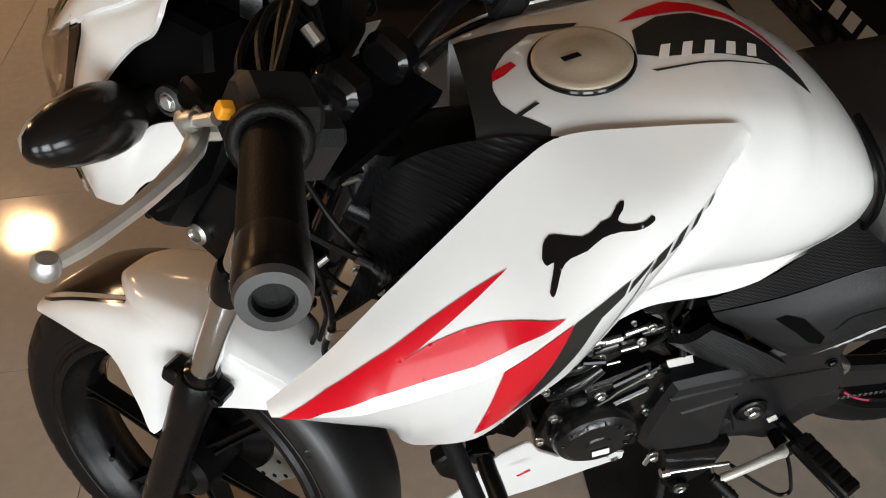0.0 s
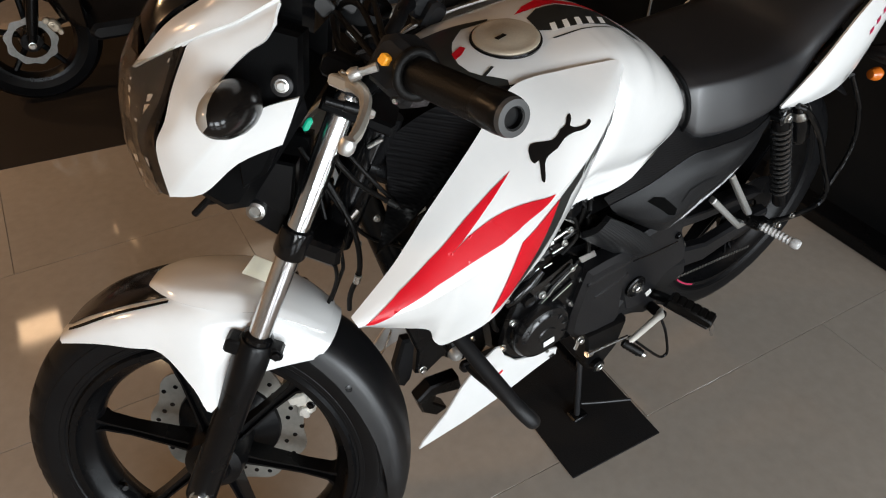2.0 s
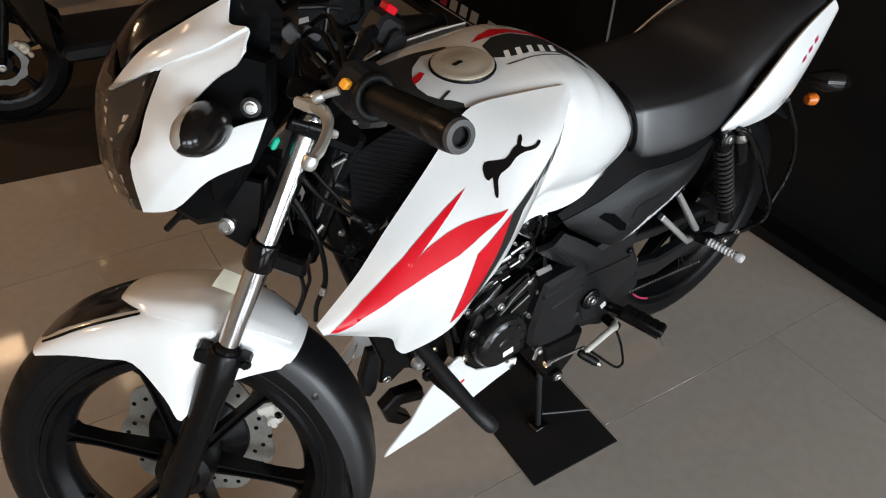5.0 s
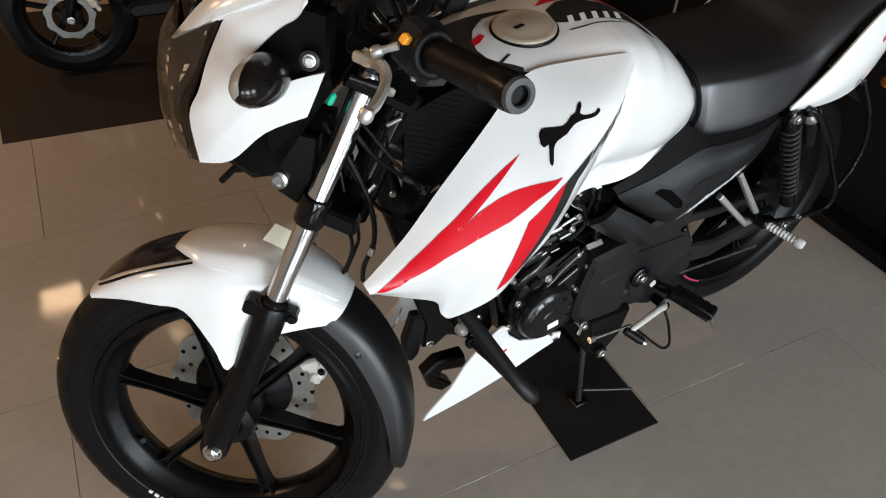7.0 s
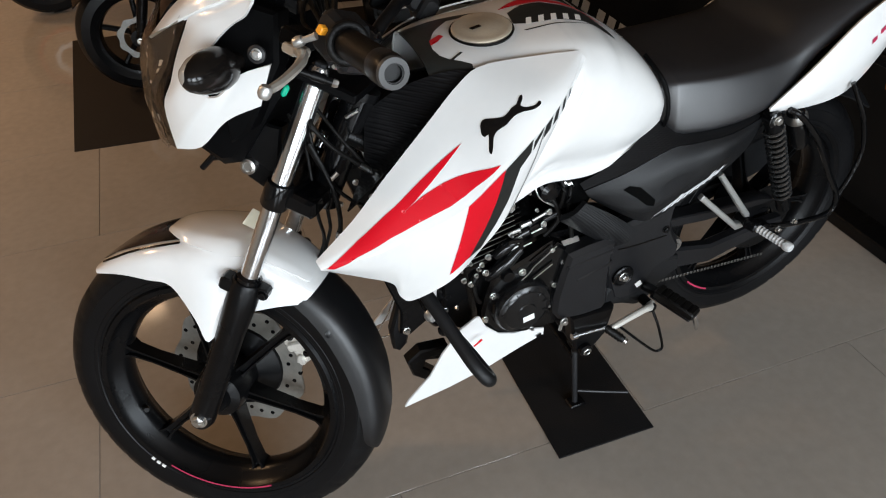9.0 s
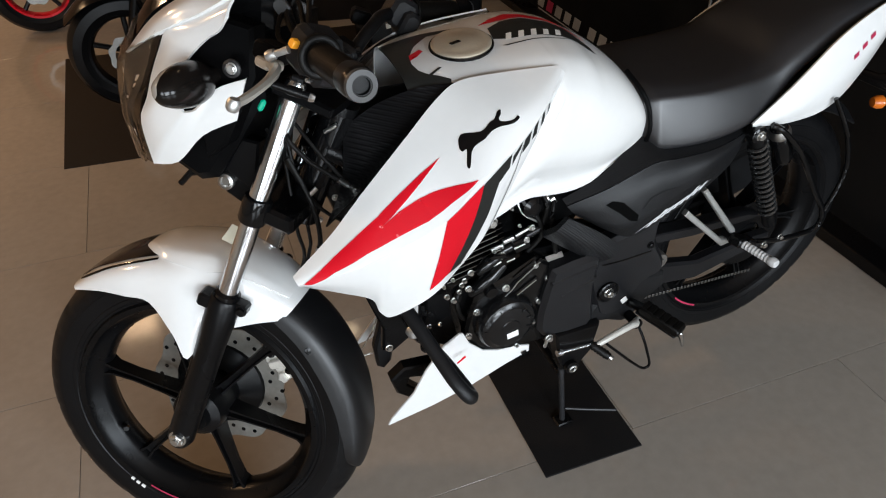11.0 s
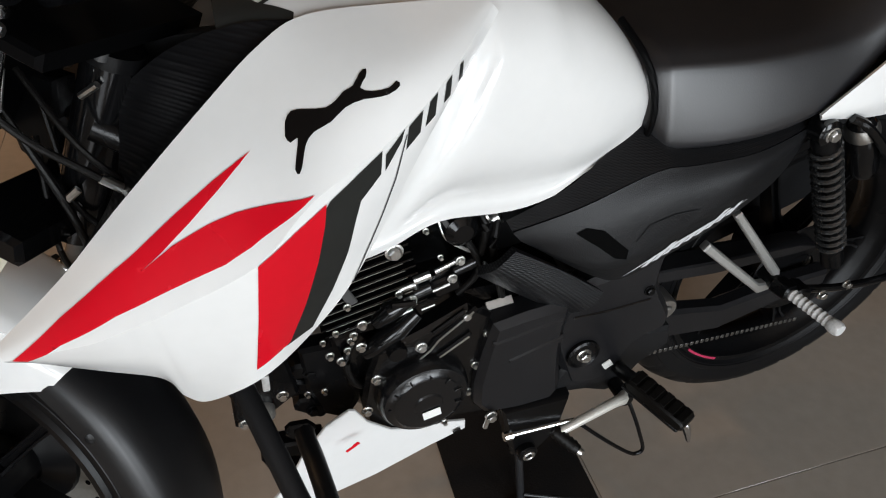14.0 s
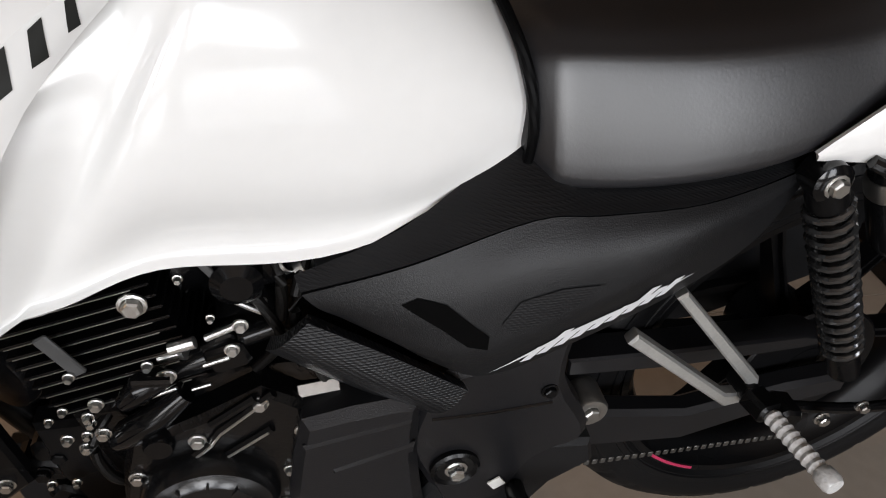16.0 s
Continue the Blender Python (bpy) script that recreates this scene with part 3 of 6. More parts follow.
hug = guard_rows([
    (-6, (0, 0.326), (-0.035, 0.323), (-0.056, 0.312), (-0.062, 0.292)),
    (-28, (0, 0.325), (-0.036, 0.322), (-0.058, 0.309), (-0.064, 0.282)),
    (-50, (0, 0.324), (-0.036, 0.321), (-0.058, 0.308), (-0.064, 0.280)),
    (-68, (0, 0.324), (-0.035, 0.321), (-0.055, 0.309), (-0.061, 0.286)),
    (-79, (0, 0.324), (-0.032, 0.322), (-0.050, 0.313), (-0.055, 0.296)),
    (-83, (0, 0.324), (-0.022, 0.323), (-0.036, 0.319), (-0.040, 0.310))])
front("guard_rivet", Shape().lathe([(0.0062, 0), (0.0062, 0.0015), (0.003, 0.0022), (0, 0.0022)], (GC.x + 0.292 * math.sin(radians(32)), -0.062, 0.292 * math.cos(radians(32))), (0.3, -0.9, 0.3), 14), SATIN, bike)
front("mudguard_extension", Shape().sheet(across(hug), 4, 5, 0.003), HUGGER, bike, "semi-gloss black mudguard extension", sharp=60)

front("paper_tag", Shape().box((-0.062, -0.020, 0.366), (0.042, 0.0015, 0.034), (0, 16, 25), 0.0005), material("cream_paper", (0.70, 0.66, 0.52), 0.7, vary=0.08), bike, "cream paper tag on a string")
front("tag_string", Shape().tube([(-0.045, -0.035, 0.378), (-0.030, -0.060, 0.410), (-0.036, -0.078, 0.440)], 0.0010, 6, 4), PAPER, bike)

# headlamp mask
mask = [[(-0.077, -0.140, 0.606), (-0.075, -0.153, 0.640), (-0.074, -0.163, 0.673)],
        [(-0.118, -0.136, 0.562), (-0.112, -0.150, 0.600), (-0.111, -0.155, 0.640)],
        [(-0.150, -0.116, 0.498), (-0.140, -0.138, 0.548), (-0.128, -0.156, 0.602)],
        [(-0.188, -0.108, 0.474), (-0.168, -0.136, 0.530), (-0.144, -0.156, 0.590)],
        [(-0.214, -0.122, 0.535), (-0.192, -0.140, 0.560), (-0.157, -0.156, 0.600)],
        [(-0.211, -0.127, 0.575), (-0.190, -0.144, 0.595), (-0.1625, -0.156, 0.618)],
        [(-0.212, -0.127, 0.612), (-0.190, -0.144, 0.628), (-0.1635, -0.155, 0.642)],
        [(-0.209, -0.128, 0.654), (-0.186, -0.145, 0.660), (-0.157, -0.155, 0.661)],
        [(-0.204, -0.134, 0.675), (-0.178, -0.147, 0.678), (-0.148, -0.155, 0.681)],
        [(-0.186, -0.138, 0.693), (-0.164, -0.148, 0.697), (-0.138, -0.155, 0.699)],
        [(-0.160, -0.140, 0.717), (-0.145, -0.149, 0.717), (-0.126, -0.155, 0.715)],
        [(-0.126, -0.142, 0.755), (-0.125, -0.150, 0.745), (-0.123, -0.155, 0.735)]]
front("headlamp_mask", Shape().sheet(mask, 5, 4, 0.004, folds=(3,)), WHITE, bike, "white headlamp mask round the indicator", True, 60)
brow = [[(-0.263, -0.100, 0.612), (-0.240, -0.098, 0.670), (-0.206, -0.098, 0.717), (-0.162, -0.100, 0.773)],
        [(-0.238, -0.118, 0.640), (-0.214, -0.124, 0.684), (-0.184, -0.126, 0.720), (-0.150, -0.122, 0.748)],
        [(-0.212, -0.130, 0.667), (-0.186, -0.138, 0.694), (-0.160, -0.140, 0.718), (-0.126, -0.142, 0.756)]]
front("mask_brow", Shape().sheet(brow, 5, 5, 0.004).tube([(x, y + 0.0015, z) for x, y, z in brow[2]], 0.0018, 10, 5), WHITE, bike, "white headlamp mask brow", True, 60)
def both_sides(half):
    return half + [(x, -y, z) for x, y, z in reversed(half)]


lens = [both_sides([(-0.210, -0.130, 0.668), (-0.258, -0.100, 0.625), (-0.285, -0.045, 0.650)]),
        both_sides([(-0.217, -0.1225, 0.600), (-0.266, -0.092, 0.590), (-0.292, -0.045, 0.585)]),
        both_sides([(-0.219, -0.1180, 0.540), (-0.246, -0.085, 0.520), (-0.264, -0.045, 0.515)]),
        both_sides([(-0.187, -0.1060, 0.474), (-0.212, -0.080, 0.462), (-0.224, -0.040, 0.458)])]
front("headlamp_lens", Shape().sheet(lens, 6, 6, 0.004), LAMP, bike, "dark headlamp glass with the floor's brown put in")
chance = random.Random(7)
wrap = []
for k, row in enumerate(lens):
    line = curve(row, 5)
    for i, p in enumerate(line):
        loose = 0.011 if i < 8 else 0.003
        line[i] = (p.x - 0.005 - loose * chance.random(), p.y * (1.0 + 4.0 * loose * chance.random()), p.z + loose * (chance.random() - 0.5))
    wrap.append(line)
wrapping = material("clear_plastic_wrap", (0.80, 0.76, 0.70), 0.07, alpha=0.0, vary=0.02)
front("plastic_wrap", Shape().sheet(wrap, 1, 4, 0.0004), wrapping, bike, "crumpled clear plastic wrap over the headlamp", sharp=25)
visor = [[(-0.256, -0.096, 0.64), (-0.285, -0.04, 0.66), (-0.285, 0.04, 0.66), (-0.256, 0.096, 0.64)],
         [(-0.236, -0.088, 0.69), (-0.262, -0.04, 0.715), (-0.262, 0.04, 0.715), (-0.236, 0.088, 0.69)],
         [(-0.150, -0.100, 0.785), (-0.175, -0.045, 0.815), (-0.175, 0.045, 0.815), (-0.150, 0.100, 0.785)]]
front("fly_screen", Shape().sheet(visor, 6, 5, 0.004), GLOSS, bike, "gloss black fly screen")
front("lamp_housing", Shape().box((-0.145, 0, 0.575), (0.13, 0.20, 0.19), (0, 12, 0), 0.02), HOUSING, bike, "black headlamp housing")
front("lamp_bracket", Shape().slab([(-0.175, 0.655), (-0.135, 0.725), (-0.095, 0.73), (-0.074, 0.668), (-0.085, 0.56), (-0.105, 0.53), (-0.14, 0.60)], -0.134, -0.085, 0.006), HOUSING, bike, "", True)
front("bracket_screw", Shape().lathe([(0.012, 0), (0.012, 0.004), (0.0085, 0.006), (0.0085, 0.003), (0.004, 0.003), (0, 0.002)], (-0.095, -0.160, 0.678), (0, -1, 0), 20), STAND, bike, "dark bracket washer", True)
front("screw_head", Shape().bolt((-0.095, -0.163, 0.678), (0, -1, 0), 0.0058, 0.005), STEEL, bike, "bright bracket screw", True)
front("lower_screw", Shape().lathe([(0.0125, -0.02), (0.0125, 0.003), (0.008, 0.005), (0.006, 0.002), (0, 0.002)], (-0.088, -0.079, 0.482), (0, -1, 0), 20), DISC, bike, "", True)
front("lamp_lug", Shape().slab([(-0.105, 0.49), (-0.085, 0.462), (-0.05, 0.455), (-0.045, 0.50), (-0.06, 0.56), (-0.11, 0.55)], -0.075, -0.04, 0.004).tube([(-0.095, -0.055, 0.505), (-0.145, -0.05, 0.478), (-0.165, -0.05, 0.43)], 0.005, 8).tube([(-0.095, -0.05, 0.49), (-0.158, -0.048, 0.45)], 0.004, 8), SATIN, bike, "", True)
AIM = Vector((-0.10, -1.0, -0.06)).normalized()
IC = Vector((-0.133, -0.188, 0.644))
drop = [(0.0, 0.064), (0.010, 0.060), (0.018, 0.050), (0.0245, 0.033), (0.0285, 0.010), (0.0285, -0.006), (0.026, -0.020), (0.020, -0.030)]
front("front_indicator", Shape().lathe(drop + [(0.0, -0.031)], IC, AIM, 24, a0=radians(85), a1=radians(320)).tube([IC - AIM * 0.028, IC - AIM * 0.06], 0.013, 14), SMOKE, bike, "smoked black front indicator", True)
front("indicator_lens", Shape().lathe(drop, IC, AIM, 16, a0=radians(-40), a1=radians(85)), CLEAR, bike, "clear indicator lens", True)

# handlebar
HAND = Vector((0.106, -0.366, 0.791))
INNER = Vector((0.028, -0.243, 0.764))
way = (HAND - INNER).normalized()
front("handlebar", Shape().tube([(-0.012, -0.095, 0.69), (-0.005, -0.14, 0.735), (0.006, -0.205, 0.756), tuple(HAND - way * 0.004)], 0.011, 14, 4), SATIN, bike, "black handlebar half", True)
ribs = []
for i in range(33):
    ribs.append((0.0165 + (0.0011 if i % 2 else 0), 0.004 + i * 0.0033))
front("grip", Shape().lathe([(0.011, -0.002), (0.0255, -0.002), (0.0265, 0.001), (0.0255, 0.005), (0.020, 0.006)] + ribs + [(0.0175, 0.112), (0.012, 0.112)], INNER, way, 26), GRIP, bike, "black rubber handlebar grip", True, 70)
end = Shape().lathe([(0.012, 0.108), (0.0175, 0.110), (0.0182, 0.116), (0.0182, 0.136), (0.0174, 0.145), (0.0145, 0.149), (0.009, 0.149), (0.0085, 0.143), (0.0, 0.142)], INNER, way, 26)
front("bar_end_weight", end, SATIN, bike, "black bar end weight", True)
front("bar_end_ring", Shape().lathe([(0.0172, 0.1452), (0.0160, 0.1500), (0.0105, 0.1505), (0.0095, 0.1480)], INNER, way, 26), RING, bike, "grey ring of the bar end", True)
front("switch_housing", Shape().box((0.014, -0.222, 0.762), (0.048, 0.050, 0.052), (0, 10, -32), 0.010).box((0.034, -0.21, 0.748), (0.03, 0.045, 0.05), (0, 10, -32), 0.008), MATTE, bike, "black handlebar switch housing", True)
front("flash_switch", Shape().box((-0.004, -0.245, 0.766), (0.0095, 0.010, 0.0105), (0, 14, -32), 0.0018), ORANGE, bike, "small orange switch")
front("housing_screw", Shape().lathe([(0, 0.004), (0.0022, 0.004), (0.0028, 0.002), (0.0028, -0.004)], (0.020, -0.229, 0.728), (-0.3, -0.8, 0.2), 10), STEEL, bike, "small bright screw")
front("kill_switch", Shape().box((0.012, 0.224, 0.794), (0.022, 0.024, 0.014), (0, 10, 32), 0.003), RED, bike, "red stop switch")
lev = [(-0.034, -0.222, 0.724), (-0.022, -0.236, 0.729), (-0.010, -0.262, 0.732), (-0.004, -0.300, 0.729), (-0.004, -0.343, 0.722), (-0.008, -0.366, 0.717)]
front("clutch_lever", Shape().tube(lev, [0.0080, 0.0072, 0.0062, 0.0056, 0.0054, 0.0050], 8, 6), LEVER, bike, "bare alloy hand lever", True, 30)
front("lever_ball", Shape().lathe([(0.0, -0.0072), (0.0052, -0.0068), (0.0070, -0.004), (0.0074, 0), (0.0070, 0.004), (0.0052, 0.0068), (0, 0.0072)], lev[-1], (0, 0, 1), 16), ALLOY, bike, "", True)
front("lever_root", Shape().box((-0.032, -0.220, 0.724), (0.026, 0.026, 0.012), (0, -8, -32), 0.003).bolt((-0.036, -0.216, 0.730), (0, 0, 1), 0.0045, 0.004), LEVER, bike, "champagne alloy lever root", True)
front("lever_perch", Shape().box((-0.040, -0.198, 0.731), (0.036, 0.034, 0.024), (0, -4, -20), 0.005), HOUSING, bike, "black lever perch", True)

front("adjuster_neck", Shape().tube([(-0.025, -0.243, 0.742), (-0.017, -0.244, 0.749), (-0.008, -0.245, 0.757)], [0.0046, 0.0040, 0.0046], 10), ALLOY, bike, "pale adjuster neck")
front("adjuster_knob", Shape().lathe([(0, -0.006), (0.0060, -0.005), (0.0072, 0), (0.0060, 0.006), (0, 0.007)], (-0.026, -0.243, 0.741), (0.7, 0, 0.7), 12), ALLOY, bike, "pale adjuster knob")
front("instrument_pod", Shape().slab([(-0.205, 0.715), (-0.115, 0.700), (-0.090, 0.720), (-0.105, 0.775), (-0.165, 0.812), (-0.200, 0.790)], -0.080, 0.080, 0.014), GLOSS, bike, "black instrument pod")
front("dial_window", Shape().slab([(-0.168, 0.818), (-0.108, 0.783), (-0.105, 0.787), (-0.165, 0.822)], -0.065, 0.065, 0.001), SMOKE, bike, "dark instrument window")
front("pod_stay", Shape().tube([(-0.091, -0.060, 0.786), (-0.066, -0.058, 0.798), (-0.041, -0.056, 0.806)], 0.0032, 8).tube([(-0.058, -0.060, 0.800), (-0.052, -0.060, 0.772)], 0.0028, 8), SATIN, bike, "thin black instrument stay")
front("stay_clip", Shape().box((-0.090, -0.062, 0.753), (0.022, 0.010, 0.020), (0, 30, 0), 0.003), RING, bike, "dull grey clip")
front("stay_clip", Shape().box((-0.066, -0.060, 0.764), (0.024, 0.010, 0.012), (0, 10, 10), 0.003), RING, bike, "dull grey clip")
front("clamp_screw", Shape().tube([(-0.055, -0.062, 0.740), (-0.040, -0.062, 0.733)], 0.0065, 10), STEEL, bike, "bright clamp screw")
front("bar_clamp", Shape().box((-0.015, -0.050, 0.700), (0.050, 0.040, 0.040), (0, 10, 0), 0.010), GLOSS, bike, "", True)
for sway in (-0.03, -0.012, 0.010, 0.028):
    front("cable", Shape().tube([(-0.006, -0.190, 0.752 + sway * 0.4), (-0.050, -0.130 + sway, 0.770 + sway), (-0.075, -0.055 + sway, 0.750), (-0.060, 0.010, 0.690)], 0.0034, 8, 6), GRIP, bike, "black control cable")
front("wiring_plug", Shape().box((-0.060, -0.112, 0.630), (0.008, 0.007, 0.018), (0, 8, 12), 0.003), GREEN, bike, "green wiring plug")

# tank: stations along the bike, half-widths and heights from the middle of the top down the side
tank_rows = []
for x, *half in (
    (0.425, (0, 0.905), (0.05, 0.902), (0.085, 0.890), (0.10, 0.86), (0.115, 0.79), (0.12, 0.640)),
    (0.48, (0, 0.912), (0.06, 0.908), (0.104, 0.896), (0.125, 0.87), (0.15, 0.79), (0.160, 0.655)),
    (0.54, (0, 0.917), (0.07, 0.912), (0.115, 0.899), (0.150, 0.872), (0.178, 0.79), (0.171, 0.660)),
    (0.60, (0, 0.920), (0.078, 0.914), (0.126, 0.899), (0.158, 0.862), (0.171, 0.785), (0.163, 0.667)),
    (0.622, (0, 0.920), (0.080, 0.913), (0.128, 0.898), (0.164, 0.858), (0.178, 0.780), (0.162, 0.675)),
    (0.655, (0, 0.917), (0.080, 0.910), (0.128, 0.894), (0.162, 0.850), (0.174, 0.770), (0.150, 0.687)),
    (0.72, (0, 0.905), (0.078, 0.897), (0.128, 0.876), (0.156, 0.826), (0.156, 0.748), (0.133, 0.668)),
    (0.785, (0, 0.872), (0.070, 0.864), (0.118, 0.840), (0.142, 0.795), (0.140, 0.736), (0.123, 0.688)),
    (0.835, (0, 0.828), (0.062, 0.822), (0.104, 0.803), (0.124, 0.773), (0.124, 0.744), (0.117, 0.709)),
    (0.866, (0, 0.784), (0.055, 0.780), (0.088, 0.772), (0.104, 0.758), (0.108, 0.744), (0.108, 0.728))):
    low_w, low_z = half[-1]
    lip = max(0.0, min(1.0, (0.80 - x) / 0.06))
    half[-1:] = [(low_w - 0.002 * lip, low_z + 0.014 * lip + 0.004), (low_w + 0.005 * lip, low_z)]
    left = [(x, mid(x) - w, z) for w, z in half]
    tank_rows.append([(x, 2 * mid(x) - y, z) for _, y, z in reversed(left)] + left[1:])
tank_form = Shape().sheet(tank_rows, 5, 6, 0.004)
# the fold behind the shroud leans forward towards the foot of the tank
tank_form.v = [(x + 0.68 * (min(z, 0.86) - 0.80) * max(0.0, 1 - abs(x - 0.61) / 0.13), y, z) for x, y, z in tank_form.v]
tank = part("fuel_tank", tank_form, WHITE, bike, "glossy white fuel tank", sharp=60)
tank.data.materials.append(CHARCOAL)
for face in tank.data.polygons:
    if face.center.x < 0.448 and face.center.y < 0.055:
        face.material_index = 1

# shroud panel: lines from its nose to its rear end
shroud_lines = [
    [(0.205, -0.203, 0.690), (0.265, -0.192, 0.735), (0.300, -0.182, 0.765), (0.312, -0.178, 0.775), (0.330, -0.172, 0.790), (0.400, -0.150, 0.846), (0.455, -0.127, 0.884), (0.497, -0.114, 0.900), (0.570, -0.118, 0.903), (0.652, -0.123, 0.901)],
    [(0.206, -0.210, 0.687), (0.275, -0.220, 0.724), (0.312, -0.217, 0.748), (0.326, -0.215, 0.758), (0.345, -0.212, 0.770), (0.410, -0.205, 0.808), (0.470, -0.205, 0.838), (0.530, -0.192, 0.868), (0.590, -0.168, 0.883), (0.653, -0.127, 0.899)],
    [(0.208, -0.214, 0.684), (0.280, -0.238, 0.705), (0.315, -0.243, 0.717), (0.331, -0.2445, 0.723), (0.350, -0.246, 0.730), (0.424, -0.249, 0.762), (0.473, -0.242, 0.808), (0.545, -0.216, 0.838), (0.605, -0.180, 0.871), (0.655, -0.129, 0.897)],
    [(0.210, -0.211, 0.680), (0.275, -0.224, 0.672), (0.313, -0.225, 0.662), (0.331, -0.224, 0.652), (0.350, -0.225, 0.645), (0.412, -0.238, 0.690), (0.464, -0.232, 0.722), (0.520, -0.220, 0.776), (0.594, -0.188, 0.850), (0.657, -0.130, 0.895)],
    [(0.212, -0.206, 0.676), (0.272, -0.206, 0.643), (0.317, -0.201, 0.611), (0.330, -0.196, 0.574), (0.350, -0.196, 0.561), (0.403, -0.220, 0.603), (0.458, -0.208, 0.640), (0.504, -0.211, 0.702), (0.582, -0.193, 0.828), (0.659, -0.131, 0.892)]]
shroud = pair("shroud_panel", Shape().sheet(shroud_lines, 6, 5, 0.003, folds=(2,)), WHITE, bike, "white tank shroud with red stripes", sharp=22)
inset = [[(0.495, -0.108, 0.897), (0.44, -0.098, 0.895), (0.38, -0.075, 0.870), (0.33, -0.055, 0.83)],
         [(0.455, -0.130, 0.882), (0.41, -0.125, 0.848), (0.355, -0.115, 0.800), (0.31, -0.095, 0.76)],
         [(0.400, -0.147, 0.840), (0.36, -0.150, 0.806), (0.310, -0.150, 0.760), (0.27, -0.14, 0.72)]]
pair("tank_inset", Shape().sheet(inset, 5, 5, 0.003), CARBON_WIDE, bike, "ribbed black tank inset", sharp=60)

# seat and tail
seat_rows = []
for x, *half in (
    (0.848, (0, 0.806), (0.06, 0.803), (0.090, 0.793), (0.104, 0.778), (0.108, 0.740), (0.10, 0.730)),
    (0.866, (0, 0.809), (0.075, 0.807), (0.106, 0.798), (0.120, 0.782), (0.130, 0.722), (0.118, 0.706)),
    (0.886, (0, 0.809), (0.082, 0.807), (0.114, 0.799), (0.127, 0.784), (0.142, 0.714), (0.130, 0.699)),
    (0.96, (0, 0.805), (0.088, 0.803), (0.122, 0.796), (0.136, 0.781), (0.154, 0.713), (0.142, 0.700)),
    (1.04, (0, 0.806), (0.088, 0.804), (0.124, 0.797), (0.139, 0.783), (0.157, 0.722), (0.144, 0.709)),
    (1.11, (0, 0.816), (0.086, 0.814), (0.122, 0.804), (0.137, 0.789), (0.150, 0.744), (0.138, 0.734)),
    (1.17, (0, 0.850), (0.082, 0.847), (0.120, 0.832), (0.134, 0.812), (0.134, 0.790), (0.128, 0.782)),
    (1.30, (0, 0.890), (0.078, 0.887), (0.106, 0.876), (0.115, 0.858), (0.114, 0.845), (0.11, 0.838)),
    (1.40, (0, 0.900), (0.070, 0.898), (0.092, 0.890), (0.098, 0.880), (0.094, 0.870), (0.09, 0.865))):
    left = [(x, mid(x) - w, z) for w, z in half]
    seat_rows.append([(x, 2 * mid(x) - y, z) for _, y, z in reversed(left)] + left[1:])
# Black tube put in for the shade of the gap before the seat.
part("seat_gap_shade", Shape().tube([(x, mid(x) - w, z) for x, w, z in ((0.837, 0.060, 0.829), (0.845, 0.098, 0.809), (0.853, 0.114, 0.786), (0.857, 0.121, 0.763), (0.858, 0.124, 0.740), (0.857, 0.120, 0.716))], 0.0042, 10, 4), HOUSING, bike, "black tube that darkens the gap between tank and seat")
part("seat", Shape().sheet(seat_rows, 5, 5, 0.01), LEATHER, bike, "black vinyl seat", sharp=70)
tail = [[(1.060, mid(1.06) - 0.160, 0.724), (1.14, mid(1.14) - 0.158, 0.782), (1.24, mid(1.24) - 0.142, 0.845), (1.33, mid(1.33) - 0.122, 0.872), (1.42, mid(1.42) - 0.10, 0.885)],
        [(1.062, mid(1.06) - 0.160, 0.722), (1.15, mid(1.15) - 0.168, 0.740), (1.25, mid(1.25) - 0.158, 0.775), (1.34, mid(1.34) - 0.138, 0.815), (1.43, mid(1.43) - 0.108, 0.868)],
        [(1.064, mid(1.06) - 0.158, 0.719), (1.16, mid(1.16) - 0.158, 0.706), (1.26, mid(1.26) - 0.150, 0.712), (1.35, mid(1.35) - 0.130, 0.765), (1.44, mid(1.44) - 0.102, 0.85)]]
tail_panel = pair("tail_panel", Shape().sheet(tail, 5, 4, 0.004), WHITE, bike, "white tail panel", sharp=60)
pair("rear_indicator", Shape().lathe([(0, -0.016), (0.010, -0.014), (0.014, -0.005), (0.014, 0.005), (0.009, 0.012), (0, 0.014)], (1.452, mid(1.45) - 0.12, 0.664), Vector((1, -0.3, 0)), 20), AMBER, bike, "amber rear indicator")
pair("indicator_stalk", Shape().tube([(1.47, mid(1.47) - 0.02, 0.690), (1.480, mid(1.48) - 0.08, 0.690), (1.500, mid(1.5) - 0.11, 0.692), (1.525, mid(1.52) - 0.125, 0.690), (1.550, mid(1.55) - 0.135, 0.684)], [0.012, 0.014, 0.026, 0.028, 0.014], 16), SMOKE, bike, "smoked rear indicator body in clear wrap")

